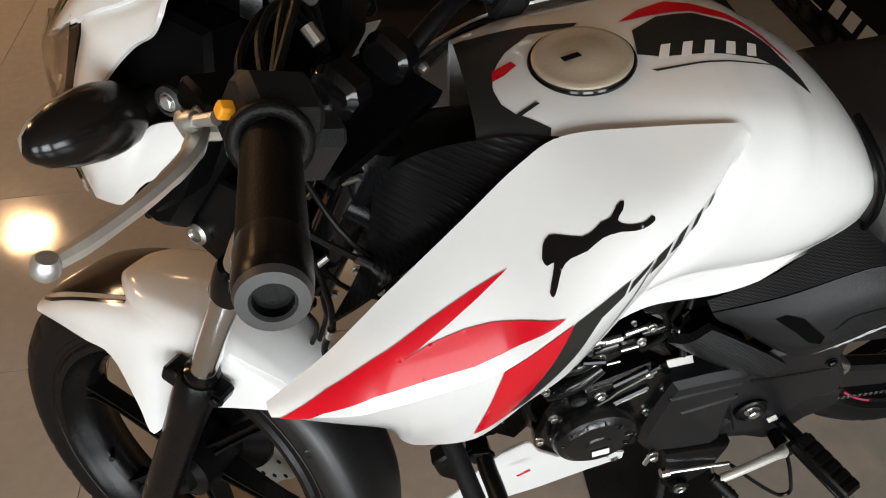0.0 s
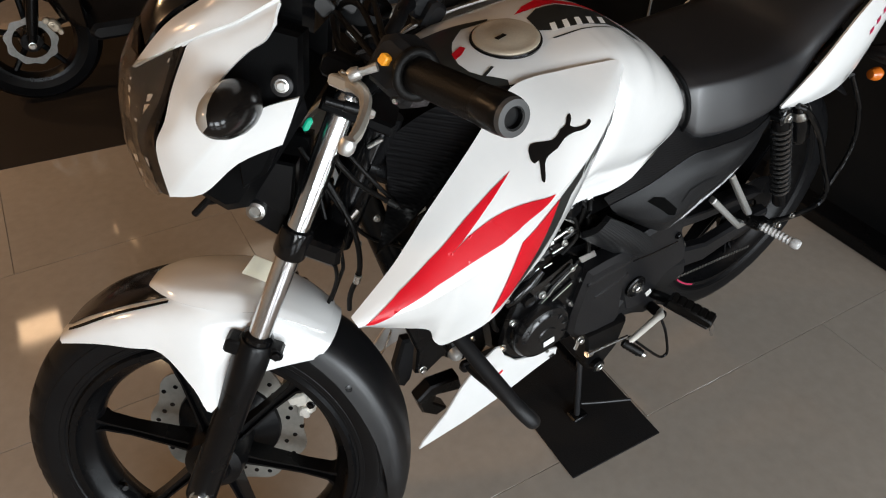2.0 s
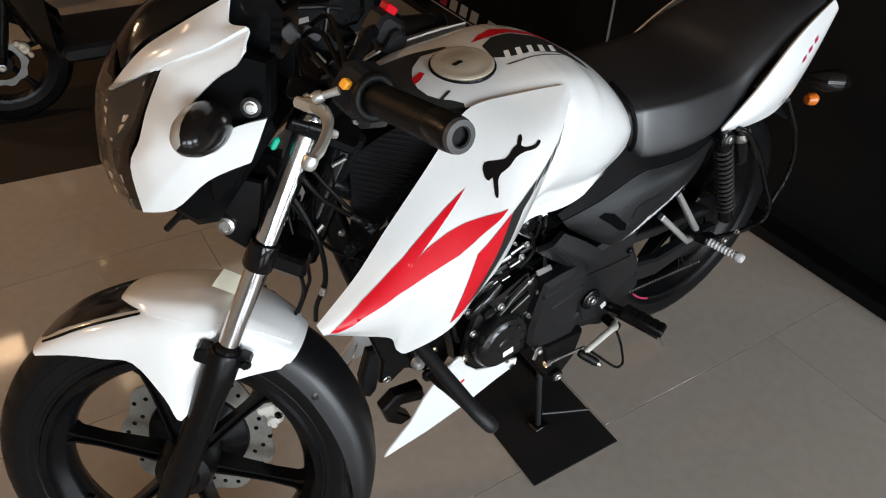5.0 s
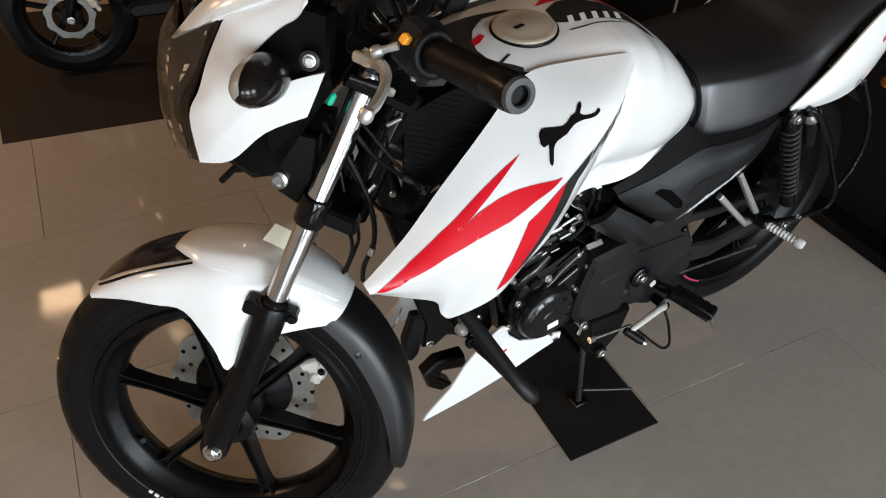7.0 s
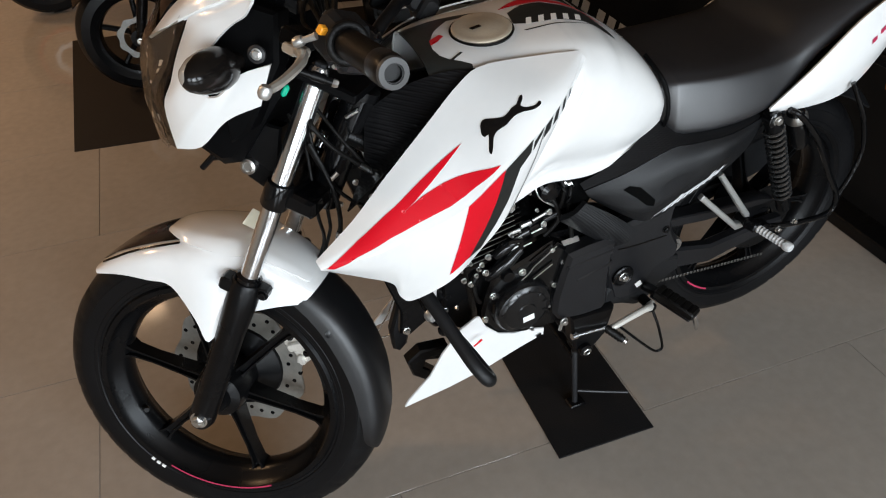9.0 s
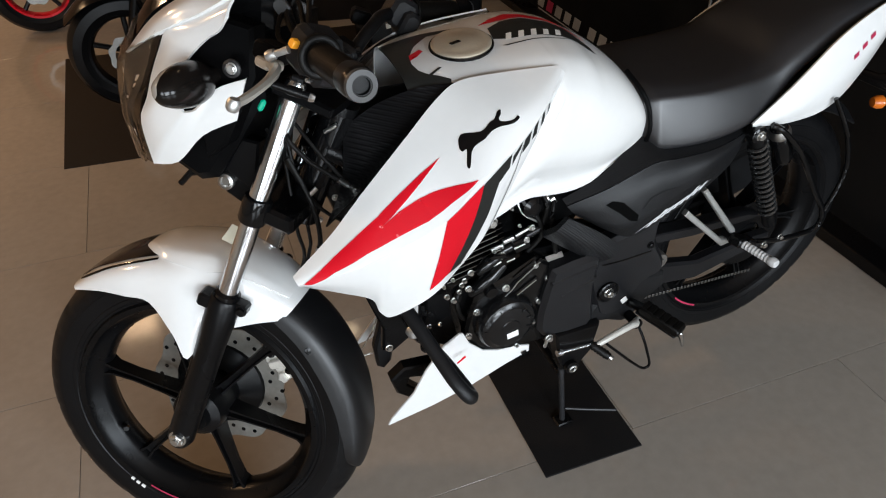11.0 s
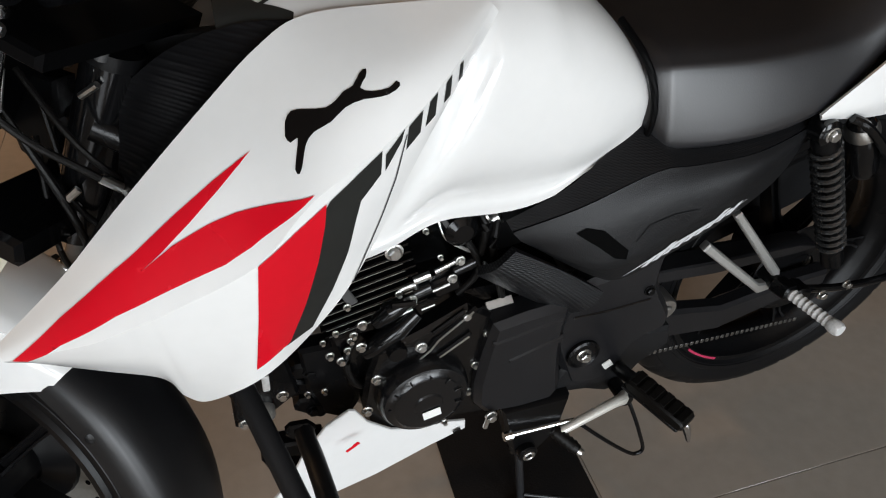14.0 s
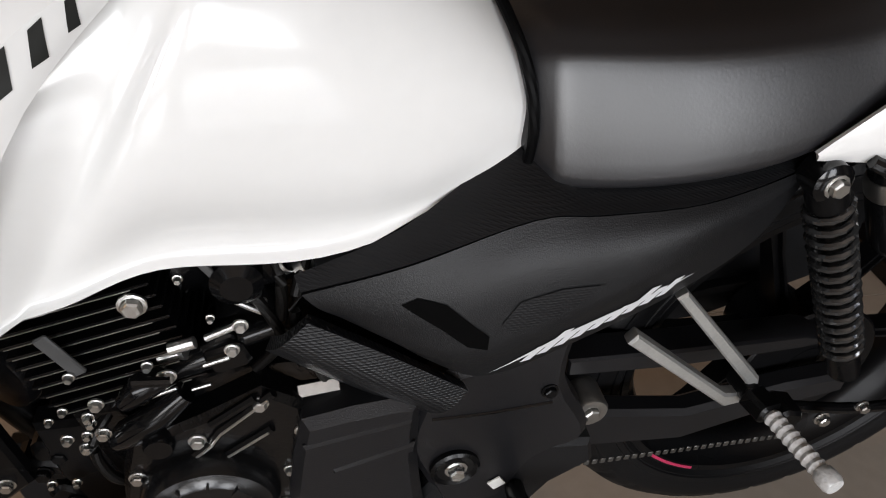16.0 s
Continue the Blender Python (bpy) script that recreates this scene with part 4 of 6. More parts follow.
# side panel
side = [[(0.686, -0.118, 0.650), (0.765, -0.112, 0.678), (0.855, -0.086, 0.724), (0.905, -0.098, 0.703), (0.98, -0.105, 0.703), (1.06, -0.092, 0.705), (1.09, -0.085, 0.705)],
        [(0.690, -0.128, 0.642), (0.765, -0.134, 0.662), (0.855, -0.132, 0.690), (0.905, -0.134, 0.690), (0.98, -0.134, 0.692), (1.06, -0.110, 0.696), (1.09, -0.090, 0.699)],
        [(0.700, -0.129, 0.630), (0.775, -0.146, 0.630), (0.840, -0.150, 0.655), (0.905, -0.150, 0.666), (0.975, -0.145, 0.680), (1.05, -0.118, 0.688), (1.088, -0.092, 0.696)],
        [(0.716, -0.128, 0.618), (0.780, -0.149, 0.588), (0.818, -0.155, 0.588), (0.884, -0.154, 0.617), (0.960, -0.149, 0.655), (1.03, -0.125, 0.676), (1.087, -0.093, 0.693)],
        [(0.720, -0.118, 0.610), (0.790, -0.140, 0.566), (0.833, -0.142, 0.552), (0.905, -0.139, 0.580), (0.975, -0.133, 0.612), (1.04, -0.116, 0.642), (1.084, -0.094, 0.682)],
        [(0.722, -0.106, 0.604), (0.792, -0.118, 0.558), (0.833, -0.118, 0.540), (0.905, -0.112, 0.570), (0.975, -0.106, 0.604), (1.04, -0.096, 0.636), (1.082, -0.090, 0.678)]]
side_panel = pair("side_panel", Shape().sheet(side[1:], 5, 4, 0.003, folds=(2, 3)), MATTE, bike, "dark matte plastic side panel", sharp=32)
pair("panel_trim", Shape().sheet(side[:2], 5, 4, 0.003), CARBON_FINE, bike, "fine ribbed trim above the side panel", sharp=60)
mesh_rows = [[(0.660, -0.108, 0.583), (0.673, -0.126, 0.602), (0.692, -0.126, 0.619)], [(0.722, -0.110, 0.533), (0.736, -0.132, 0.558), (0.752, -0.130, 0.576)], [(0.782, -0.110, 0.488), (0.796, -0.130, 0.510), (0.810, -0.128, 0.526)]]
pair("intake_cover", Shape().sheet(mesh_rows, 5, 5, 0.012), CARBON, bike, "ribbed black intake cover")

# frame and plates
plate = [(0.766, 0.418), (0.763, 0.455), (0.772, 0.490), (0.783, 0.512), (0.795, 0.530), (0.830, 0.540), (0.867, 0.553), (0.905, 0.572), (0.903, 0.506), (0.930, 0.448), (0.928, 0.418), (0.885, 0.398), (0.852, 0.342), (0.792, 0.346)]
pair("frame_plate", Shape().slab(rounded(plate), -0.126, -0.085, 0.008), PLATE, bike, "matte black frame plate")
part("plate_seam", Shape().tube([(0.784, -0.1262, 0.479), (0.83, -0.1266, 0.4785), (0.892, -0.1262, 0.483)], 0.0016, 6), GLOSS, bike)
pair("frame_rail", Shape().tube([(0.30, -0.055, 0.80), (0.40, -0.07, 0.74), (0.55, -0.085, 0.70), (0.75, -0.08, 0.67), (1.05, -0.07, 0.69), (1.30, -0.03, 0.78)], 0.015, 12, 4), SATIN, bike)
pair("tail_rail", Shape().tube([(0.90, -0.070, 0.53), (1.00, -0.075, 0.60), (1.10, -0.07, 0.66), (1.25, -0.04, 0.72)], 0.012, 12, 4), SATIN, bike)
part("down_tube", Shape().tube([(0.29, mid(0.3), 0.80), (0.34, mid(0.34), 0.62), (0.40, mid(0.4), 0.42), (0.46, mid(0.46), 0.30)], 0.022, 14, 4), SATIN, bike)
part("pivot_ring", Shape().lathe([(0.024, 0), (0.024, 0.005), (0.021, 0.007), (0.018, 0.004), (0, 0.003)], (0.805, -0.126, 0.407), LEFT, 28), SATIN, bike)
part("pivot_bolt", Shape().bolt((0.806, -0.128, 0.406), LEFT, 0.0082, 0.011), STEEL, bike, "steel pivot bolt")
part("frame_bolt", Shape().lathe([(0.019, -0.03), (0.019, 0.0), (0.017, 0.003), (0.010, 0.003)], (0.949, -0.090, 0.414), LEFT, 20).bolt((0.949, -0.090, 0.414), LEFT, 0.0085, 0.008), DISC, bike)
part("plate_bolt", Shape().bolt((0.888, -0.126, 0.499), LEFT, 0.006, 0.006), SATIN, bike)

# engine
block = Shape().slab([(0.475, 0.50), (0.50, 0.36), (0.56, 0.29), (0.68, 0.275), (0.80, 0.30), (0.82, 0.40), (0.80, 0.49), (0.70, 0.52), (0.62, 0.52)], -0.090, 0.10, 0.012)
part("crankcase", block, ENGINE, bike, "black engine crankcase")
cyl = pose(0.524, -0.012, 0.577, 0, -13, 0)
part("cylinder", Shape().box((0, 0, 0.0), (0.092, 0.120, 0.18), bevel=0.01).moved(cyl), ENGINE, bike, "black engine cylinder")
for i in range(11):
    z = -0.060 + i * 0.0116
    fin = part("cooling_fin", Shape().box((0, 0, z), (0.132, 0.165, 0.0030), bevel=0.0013).moved(cyl), ENGINE, bike)
    part("fin_edge", Shape().box((-0.004, -0.0832, z), (0.112, 0.0012, 0.0009), bevel=0.0003).moved(cyl), DISC, fin, "bright machined fin edge")
part("cylinder_head", Shape().box((0.01, 0, 0.095), (0.12, 0.15, 0.05), bevel=0.012).moved(cyl), ENGINE, bike)
part("fin_plate", Shape().box((0.502, -0.103, 0.580), (0.0125, 0.004, 0.046), (0, -24, 0), 0.002), RING, bike, "grey fin damper")
part("head_bolt", Shape().bolt((0.563, -0.096, 0.619), LEFT, 0.0082, 0.009), STEEL, bike)
gen = Shape().lathe([(0.0, 0.034), (0.018, 0.034), (0.020, 0.032), (0.044, 0.030), (0.047, 0.027), (0.055, 0.024), (0.060, 0.016), (0.0615, 0.004), (0.0615, -0.03)], (0.583, -0.116, 0.404), LEFT, 44)
for k in range(-2, 5):
    t = 0.55 * k - 0.4
    gen.box((0.583 + 0.044 * math.sin(t), -0.1455, 0.404 + 0.044 * math.cos(t)), (0.0022, 0.002, 0.011), (0, math.degrees(t), 3.4), 0.0006)
part("generator_cover", gen, COVER, bike, "round black generator cover")
part("cover_label", Shape().box((0.588, -0.1515, 0.390), (0.024, 0.0012, 0.014), (0, -8, 3.4), 0.0004), PAPER, bike, "small pale sticker")
case = [(0.530, 0.485), (0.516, 0.447), (0.506, 0.40), (0.508, 0.358), (0.54, 0.33), (0.60, 0.312), (0.66, 0.335), (0.662, 0.385), (0.680, 0.469), (0.676, 0.508), (0.645, 0.532), (0.593, 0.506), (0.56, 0.492)]
part("side_cover", Shape().slab(case, -0.118, -0.085, 0.006), ENGINE, bike, "black engine side cover")
for p, r in (((0.642, -0.118, 0.518), 0.0068), ((0.672, -0.118, 0.477), 0.0062), ((0.527, -0.118, 0.440), 0.0068), ((0.511, -0.118, 0.384), 0.0068), ((0.585, -0.118, 0.480), 0.0068), ((0.655, -0.118, 0.425), 0.0048), ((0.646, -0.118, 0.376), 0.0048), ((0.614, -0.118, 0.322), 0.0042), ((0.731, -0.112, 0.483), 0.0062), ((0.517, -0.112, 0.533), 0.0055), ((0.513, -0.112, 0.497), 0.0060), ((0.577, -0.112, 0.556), 0.0060), ((0.506, -0.110, 0.517), 0.0045), ((0.563, -0.108, 0.566), 0.0040), ((0.640, -0.085, 0.617), 0.0050), ((0.655, -0.085, 0.600), 0.0035)):
    part("case_bolt", Shape().bolt(p, LEFT, r * 0.84, 0.007), STEEL, bike, "bright case bolt")
for a in (((0.556, 0.442), (0.596, 0.476), (0.606, 0.490), (0.655, 0.530)), ((0.604, 0.457), (0.648, 0.487)), ((0.600, 0.500), (0.640, 0.527)), ((0.552, 0.560), (0.580, 0.557))):
    part("cover_rib", Shape().tube([(x, -0.1195, z) for x, z in a], 0.0042, 8), GLOSS, bike)
# Thin steel lines laid on the ribs draw their highlights.
for a in (((0.560, 0.4455), (0.596, 0.476), (0.606, 0.490), (0.650, 0.526)), ((0.606, 0.4585), (0.645, 0.485))):
    part("rib_highlight", Shape().tube([(x, -0.1235, z) for x, z in a], 0.0013, 6), STEEL, bike, "bright steel line as the rib's highlight")
part("starter_cover", Shape().tube([(0.520, -0.106, 0.478), (0.530, -0.110, 0.490), (0.560, -0.110, 0.510), (0.584, -0.106, 0.528)], [0.010, 0.0125, 0.0125, 0.010], 16), GLOSS, bike)
part("starter_cover", Shape().tube([(0.535, -0.104, 0.522), (0.552, -0.107, 0.540), (0.575, -0.104, 0.548)], [0.009, 0.0125, 0.009], 16), GLOSS, bike)
part("oil_filler", Shape().lathe([(0.0, 0.014), (0.011, 0.014), (0.013, 0.010), (0.013, -0.01)], (0.554, -0.112, 0.482), LEFT, 18), GLOSS, bike)
spr = [(0.674, 0.502), (0.717, 0.511), (0.757, 0.515), (0.774, 0.510), (0.772, 0.478), (0.770, 0.438), (0.772, 0.394), (0.776, 0.352), (0.764, 0.335), (0.716, 0.331), (0.668, 0.336), (0.652, 0.360), (0.652, 0.400), (0.662, 0.456)]
part("sprocket_cover", Shape().slab(rounded(spr, 1), -0.136, -0.09, 0.009), PLATE, bike, "matte black sprocket cover")
for a, b, d in (((0.672, 0.474), (0.709, 0.477), (0.766, 0.487)), ((0.694, 0.437), (0.727, 0.443), (0.768, 0.456))):
    part("cover_step", Shape().slab([(a[0], a[1] - 0.003), (b[0], b[1] - 0.004), (d[0], d[1] - 0.004), (d[0], d[1] + 0.008), (b[0], b[1] + 0.008), (a[0], a[1] + 0.003)], -0.1385, -0.130, 0.0032), PLATE, bike)
part("clutch_box", Shape().lathe([(0, -0.02), (0.011, -0.018), (0.012, 0.018), (0, 0.02)], (0.590, -0.088, 0.545), (0.9, 0, 0.3), 16).box((0.622, -0.088, 0.556), (0.034, 0.03, 0.026), (0, -16, 0), 0.004).lathe([(0, -0.016), (0.0085, -0.015), (0.0085, 0.016), (0, 0.018)], (0.648, -0.09, 0.572), (0.9, 0, 0.3), 14), GLOSS, bike)
part("engine_plate", Shape().box((0.690, -0.104, 0.512), (0.036, 0.011, 0.003), (46, -3, 3.4), 0.0008), DISC, bike, "bright maker's plate")
for a, r in ((((0.566, -0.090, 0.553), (0.586, -0.090, 0.558)), 0.0042), (((0.603, -0.092, 0.541), (0.626, -0.092, 0.552)), 0.0030), (((0.609, -0.100, 0.580), (0.634, -0.100, 0.590)), 0.0030), (((0.676, -0.080, 0.560), (0.690, -0.080, 0.545)), 0.0030)):
    part("engine_pin", Shape().tube(a, r, 10).lathe([(0, 0), (r * 1.6, 0), (r * 1.6, 0.004), (0, 0.005)], a[1], (0.9, -0.3, 0.3), 12), STEEL, bike, "bright steel pin")
for p, r in (((0.731, -0.088, 0.490), 0.0055), ((0.728, -0.120, 0.499), 0.0062), ((0.676, -0.086, 0.556), 0.0040), ((0.668, -0.088, 0.566), 0.0040), ((0.503, -0.104, 0.503), 0.0045), ((0.476, -0.098, 0.478), 0.0050), ((0.489, -0.100, 0.467), 0.0055), ((0.463, -0.092, 0.410), 0.0040), ((0.442, -0.092, 0.412), 0.0040)):
    part("case_bolt", Shape().bolt(p, LEFT, r * 0.84, 0.007), STEEL, bike, "bright case bolt")
# Steel lines that draw the engine's glints.
for a, r in ((((0.582, -0.106, 0.578), (0.602, -0.106, 0.583)), 0.0050), (((0.604, -0.108, 0.558), (0.625, -0.108, 0.564)), 0.0018), (((0.652, -0.094, 0.640), (0.640, -0.094, 0.639)), 0.0045), (((0.553, -0.108, 0.527), (0.579, -0.108, 0.536)), 0.0016), (((0.590, -0.108, 0.532), (0.606, -0.108, 0.536)), 0.0014)):
    part("glint_line", Shape().tube(a, r, 10), STEEL, bike, "bright steel line added as a glint")
# Small bolts added for more sparkle about the cylinder.
for p, r in (((0.628, -0.106, 0.571), 0.0046), ((0.638, -0.104, 0.594), 0.0046), ((0.574, -0.110, 0.553), 0.0052), ((0.503, -0.106, 0.560), 0.0034), ((0.486, -0.104, 0.520), 0.0030), ((0.470, -0.100, 0.505), 0.0028), ((0.497, -0.106, 0.490), 0.0034), ((0.616, -0.098, 0.600), 0.0026), ((0.600, -0.096, 0.640), 0.0028)):
    part("small_bolt", Shape().bolt(p, LEFT, r, 0.006), STEEL, bike, "small bright bolt added as sparkle")
part("hose_strap", Shape().box((0.622, -0.098, 0.648), (0.006, 0.004, 0.022), (0, -28, 3), 0.0012), RING, bike, "dull grey hose strap")
part("cable_bracket", Shape().box((0.618, -0.090, 0.563), (0.030, 0.016, 0.022), (0, -24, 3), 0.003), ENGINE, bike)
part("throttle_link", Shape().tube([(0.620, -0.078, 0.638), (0.626, -0.090, 0.618), (0.648, -0.094, 0.600), (0.668, -0.090, 0.585)], 0.0022, 8, 4), STEEL, bike, "bright throttle link")
for p in ((0.648, -0.090, 0.618), (0.676, -0.082, 0.634), (0.690, -0.080, 0.628)):
    part("hose_clamp", Shape().lathe([(0.0085, -0.004), (0.0095, -0.004), (0.0095, 0.004), (0.0085, 0.004)], p, (0.8, -0.2, 0.5), 16, closed=True), STEEL, bike, "bright hose clamp")
part("carburettor", Shape().box((0.655, -0.03, 0.628), (0.07, 0.09, 0.06), (0, -14, 0), 0.015).lathe([(0.018, -0.03), (0.020, 0.02), (0.012, 0.026), (0, 0.026)], (0.640, -0.080, 0.632), LEFT, 18), GLOSS, bike)
for a in (((0.60, -0.05, 0.66), (0.64, -0.085, 0.625), (0.665, -0.095, 0.57), (0.64, -0.09, 0.53)), ((0.52, -0.08, 0.50), (0.495, -0.10, 0.47), (0.50, -0.105, 0.43), (0.515, -0.10, 0.41)), ((0.70, -0.07, 0.65), (0.680, -0.10, 0.60), (0.69, -0.10, 0.54), (0.70, -0.095, 0.50)), ((0.66, -0.06, 0.66), (0.672, -0.09, 0.63), (0.668, -0.09, 0.585))):
    part("hose", Shape().tube(a, 0.0048, 10, 5), GRIP, bike)
part("exhaust_pipe", Shape().tube([(0.49, 0.02, 0.60), (0.43, 0.03, 0.56), (0.41, 0.04, 0.45), (0.45, 0.06, 0.32), (0.60, 0.12, 0.25), (0.90, 0.16, 0.27)], 0.019, 16, 5), SATIN, bike)
for p, a in (((0.425, -0.055, 0.40), 20), ((0.445, -0.062, 0.36), 40), ((0.45, -0.06, 0.43), 10)):
    part("engine_mount", Shape().box(p, (0.05, 0.03, 0.026), (0, a, 0), 0.006).bolt((p[0], p[1] - 0.015, p[2]), LEFT, 0.007, 0.008), SATIN, bike)

# Dark bodies added to keep the gaps about the engine black.
part("airbox", Shape().box((0.745, mid(0.745), 0.612), (0.150, 0.150, 0.120), (0, -6, 3.4), 0.02), MATTE, bike, "black airbox under the tank")
part("rocker_cover", Shape().box((0.565, mid(0.565), 0.690), (0.120, 0.110, 0.070), (0, -13, 3.4), 0.02), ENGINE, bike, "black rocker cover")
part("intake_stub", Shape().tube([(0.575, 0.0, 0.600), (0.612, 0.004, 0.612), (0.655, 0.008, 0.628)], [0.046, 0.038, 0.036], 18), ENGINE, bike, "black intake stub")
# An added black box that blocks the floor behind the cylinder.
part("gap_filler_box", Shape().box((0.618, 0.020, 0.545), (0.075, 0.060, 0.115), (0, -8, 3.4), 0.014), ENGINE, bike, "black box added to darken a gap")
# An added black plate that hides the floor under the tank.
part("under_tank_blocker", Shape().slab([(0.345, 0.850), (0.470, 0.850), (0.470, 0.600), (0.372, 0.600)], 0.012, 0.024, 0.003), MATTE, bike, "black plate added to darken the view under the tank")
# An added dark box that fills the space before the cylinder.
part("front_gap_filler", Shape().box((0.425, mid(0.425), 0.640), (0.090, 0.090, 0.140), (0, 18, 3.4), 0.02), MATTE, bike)

# belly pan and crash bar
def belly_y(x, z):
    return mid(x) - 0.125 - 0.12 * max(0, z - 0.30) + 0.05 * max(0, 0.40 - x)


pan = [(x - 0.006, z + 0.006) for x, z in ((0.344, 0.206), (0.352, 0.222), (0.400, 0.275), (0.425, 0.330), (0.462, 0.388), (0.492, 0.408), (0.500, 0.405), (0.514, 0.372), (0.545, 0.335), (0.580, 0.318), (0.620, 0.312), (0.652, 0.300), (0.652, 0.283), (0.600, 0.268), (0.520, 0.240), (0.440, 0.222))]
pair("belly_pan", Shape().slab(pan, belly_y, lambda x, z: belly_y(x, z) + 0.006, 0.0015), WHITE, bike, "white engine belly pan")
part("pan_mark", Shape().box((0.484, -0.151, 0.361), (0.021, 0.001, 0.0042), (0, -32, 3), 0.0003).box((0.488, -0.151, 0.366), (0.008, 0.001, 0.0030), (0, -32, 3), 0.0003), RED, bike, "small red mark")
part("pan_clip", Shape().box((0.632, -0.119, 0.295), (0.012, 0.002, 0.005), (0, -20, 3), 0.0006), GLOSS, bike)
hoop = [(0.340, -0.060, 0.604), (0.354, -0.100, 0.582), (0.403, -0.250, 0.498), (0.415, -0.286, 0.477), (0.424, -0.302, 0.464), (0.433, -0.309, 0.451), (0.441, -0.301, 0.438), (0.444, -0.280, 0.428), (0.436, -0.200, 0.418), (0.431, -0.165, 0.413), (0.429, -0.140, 0.411)]
pair("crash_bar", Shape().tube(hoop, 0.0120, 18, 5), MATTE, bike, "black tubular crash bar hoop")
pair("crash_bar_tab", Shape().slab([(0.408, 0.420), (0.414, 0.426), (0.436, 0.424), (0.444, 0.412), (0.438, 0.400), (0.414, 0.402), (0.408, 0.410)], -0.150, -0.138, 0.003), SATIN, bike, "flat black mounting tab")
part("guard_clamp", Shape().slab([(0.352, 0.560), (0.400, 0.556), (0.410, 0.530), (0.404, 0.462), (0.388, 0.455), (0.380, 0.520)], -0.148, -0.100, 0.004), SATIN, bike, "black crash bar clamp")
part("clamp_bolt", Shape().bolt((0.398, -0.148, 0.541), LEFT, 0.0085, 0.010), STEEL, bike, "bright clamp bolt")
part("clamp_tab", Shape().box((0.400, -0.151, 0.514), (0.008, 0.004, 0.024), (0, 4, 3.4), 0.0012), KNURL, bike, "bright clamp tab")
part("clamp_nut", Shape().lathe([(0, 0.012), (0.006, 0.012), (0.011, 0.006), (0.012, -0.004), (0, -0.006)], (0.392, -0.152, 0.468), LEFT, 14), ALLOY, bike, "dull alloy nut")
# Black plate added to close the bright gap before the engine.
part("engine_gap_plate", Shape().slab([(0.44, 0.475), (0.50, 0.475), (0.512, 0.36), (0.488, 0.325), (0.458, 0.345), (0.442, 0.40)], -0.080, -0.050, 0.006), SATIN, bike, "black plate added to darken the gap before the engine")
horn = Shape().lathe([(0, 0.0), (0.03, 0.002), (0.038, 0.01), (0.04, 0.022), (0.036, 0.032), (0, 0.034)], (0.425, -0.012, 0.500), Vector((-0.5, -0.85, 0)), 24)
part("horn", horn, GLOSS, bike, "round black horn")
part("horn_bolt", Shape().bolt((0.405, -0.100, 0.504), LEFT, 0.006, 0.008), STEEL, bike)
for x, z in ((0.390, 0.476), (0.412, 0.430), (0.360, 0.393)):
    part("bracket_bolt", Shape().bolt((x, -0.100, z), LEFT, 0.0058, 0.008), STEEL, bike)
part("front_bracket", Shape().slab([(0.325, 0.53), (0.42, 0.53), (0.432, 0.425), (0.402, 0.402), (0.366, 0.376), (0.348, 0.386), (0.352, 0.44)], -0.100, -0.082, 0.004), SATIN, bike)
part("engine_bar", Shape().slab([(0.364, 0.271), (0.393, 0.296), (0.452, 0.290), (0.460, 0.252), (0.405, 0.266), (0.398, 0.248), (0.428, 0.214), (0.404, 0.204), (0.375, 0.230)], -0.075, -0.045, 0.004), SATIN, bike, "black hooked front bracket")
part("splash_flap", Shape().slab([(0.368, 0.374), (0.404, 0.366), (0.384, 0.262), (0.367, 0.246), (0.354, 0.256), (0.350, 0.310)], -0.015, 0.010, 0.006), MATTE, bike, "black splash flap")
part("flap_wire", Shape().tube([(0.382, 0.066, 0.322), (0.366, 0.065, 0.280), (0.326, 0.065, 0.219), (0.372, 0.066, 0.220)], 0.0018, 8), STEEL, bike, "thin bright wire edge")
for a in (((0.255, -0.05, 0.86), (0.30, -0.10, 0.79), (0.36, -0.09, 0.72), (0.42, -0.07, 0.70)), ((0.22, -0.03, 0.84), (0.27, -0.075, 0.72), (0.33, -0.07, 0.66), (0.38, -0.06, 0.62)), ((0.24, -0.02, 0.78), (0.235, -0.07, 0.68), (0.24, -0.05, 0.60), (0.20, -0.03, 0.50)), ((0.25, -0.0, 0.80), (0.255, -0.05, 0.66), (0.25, -0.04, 0.60), (0.21, -0.02, 0.48))):
    part("cable", Shape().tube(a, 0.0031, 8, 6), GRIP, bike)
part("clutch_cable", Shape().tube([(0.246, -0.085, 0.875), (0.240, -0.106, 0.860), (0.246, -0.112, 0.846), (0.264, -0.112, 0.818), (0.290, -0.110, 0.790), (0.304, -0.110, 0.776)], 0.0036, 10, 5), GRIP, bike, "thick black clutch cable")
part("cable_ferrule", Shape().tube([(0.303, -0.110, 0.777), (0.318, -0.109, 0.762)], 0.0048, 10), STEEL, bike, "bright cable ferrule")
part("brake_hose", Shape().tube([(0.240, -0.060, 0.800), (0.262, -0.085, 0.730), (0.266, -0.090, 0.660), (0.250, -0.085, 0.610), (0.248, -0.080, 0.575)], 0.0040, 10, 5), GRIP, bike, "black brake hose")
part("hose_ferrule", Shape().tube([(0.263, -0.090, 0.646), (0.259, -0.089, 0.632)], 0.0055, 10), STEEL, bike, "bright hose ferrule")
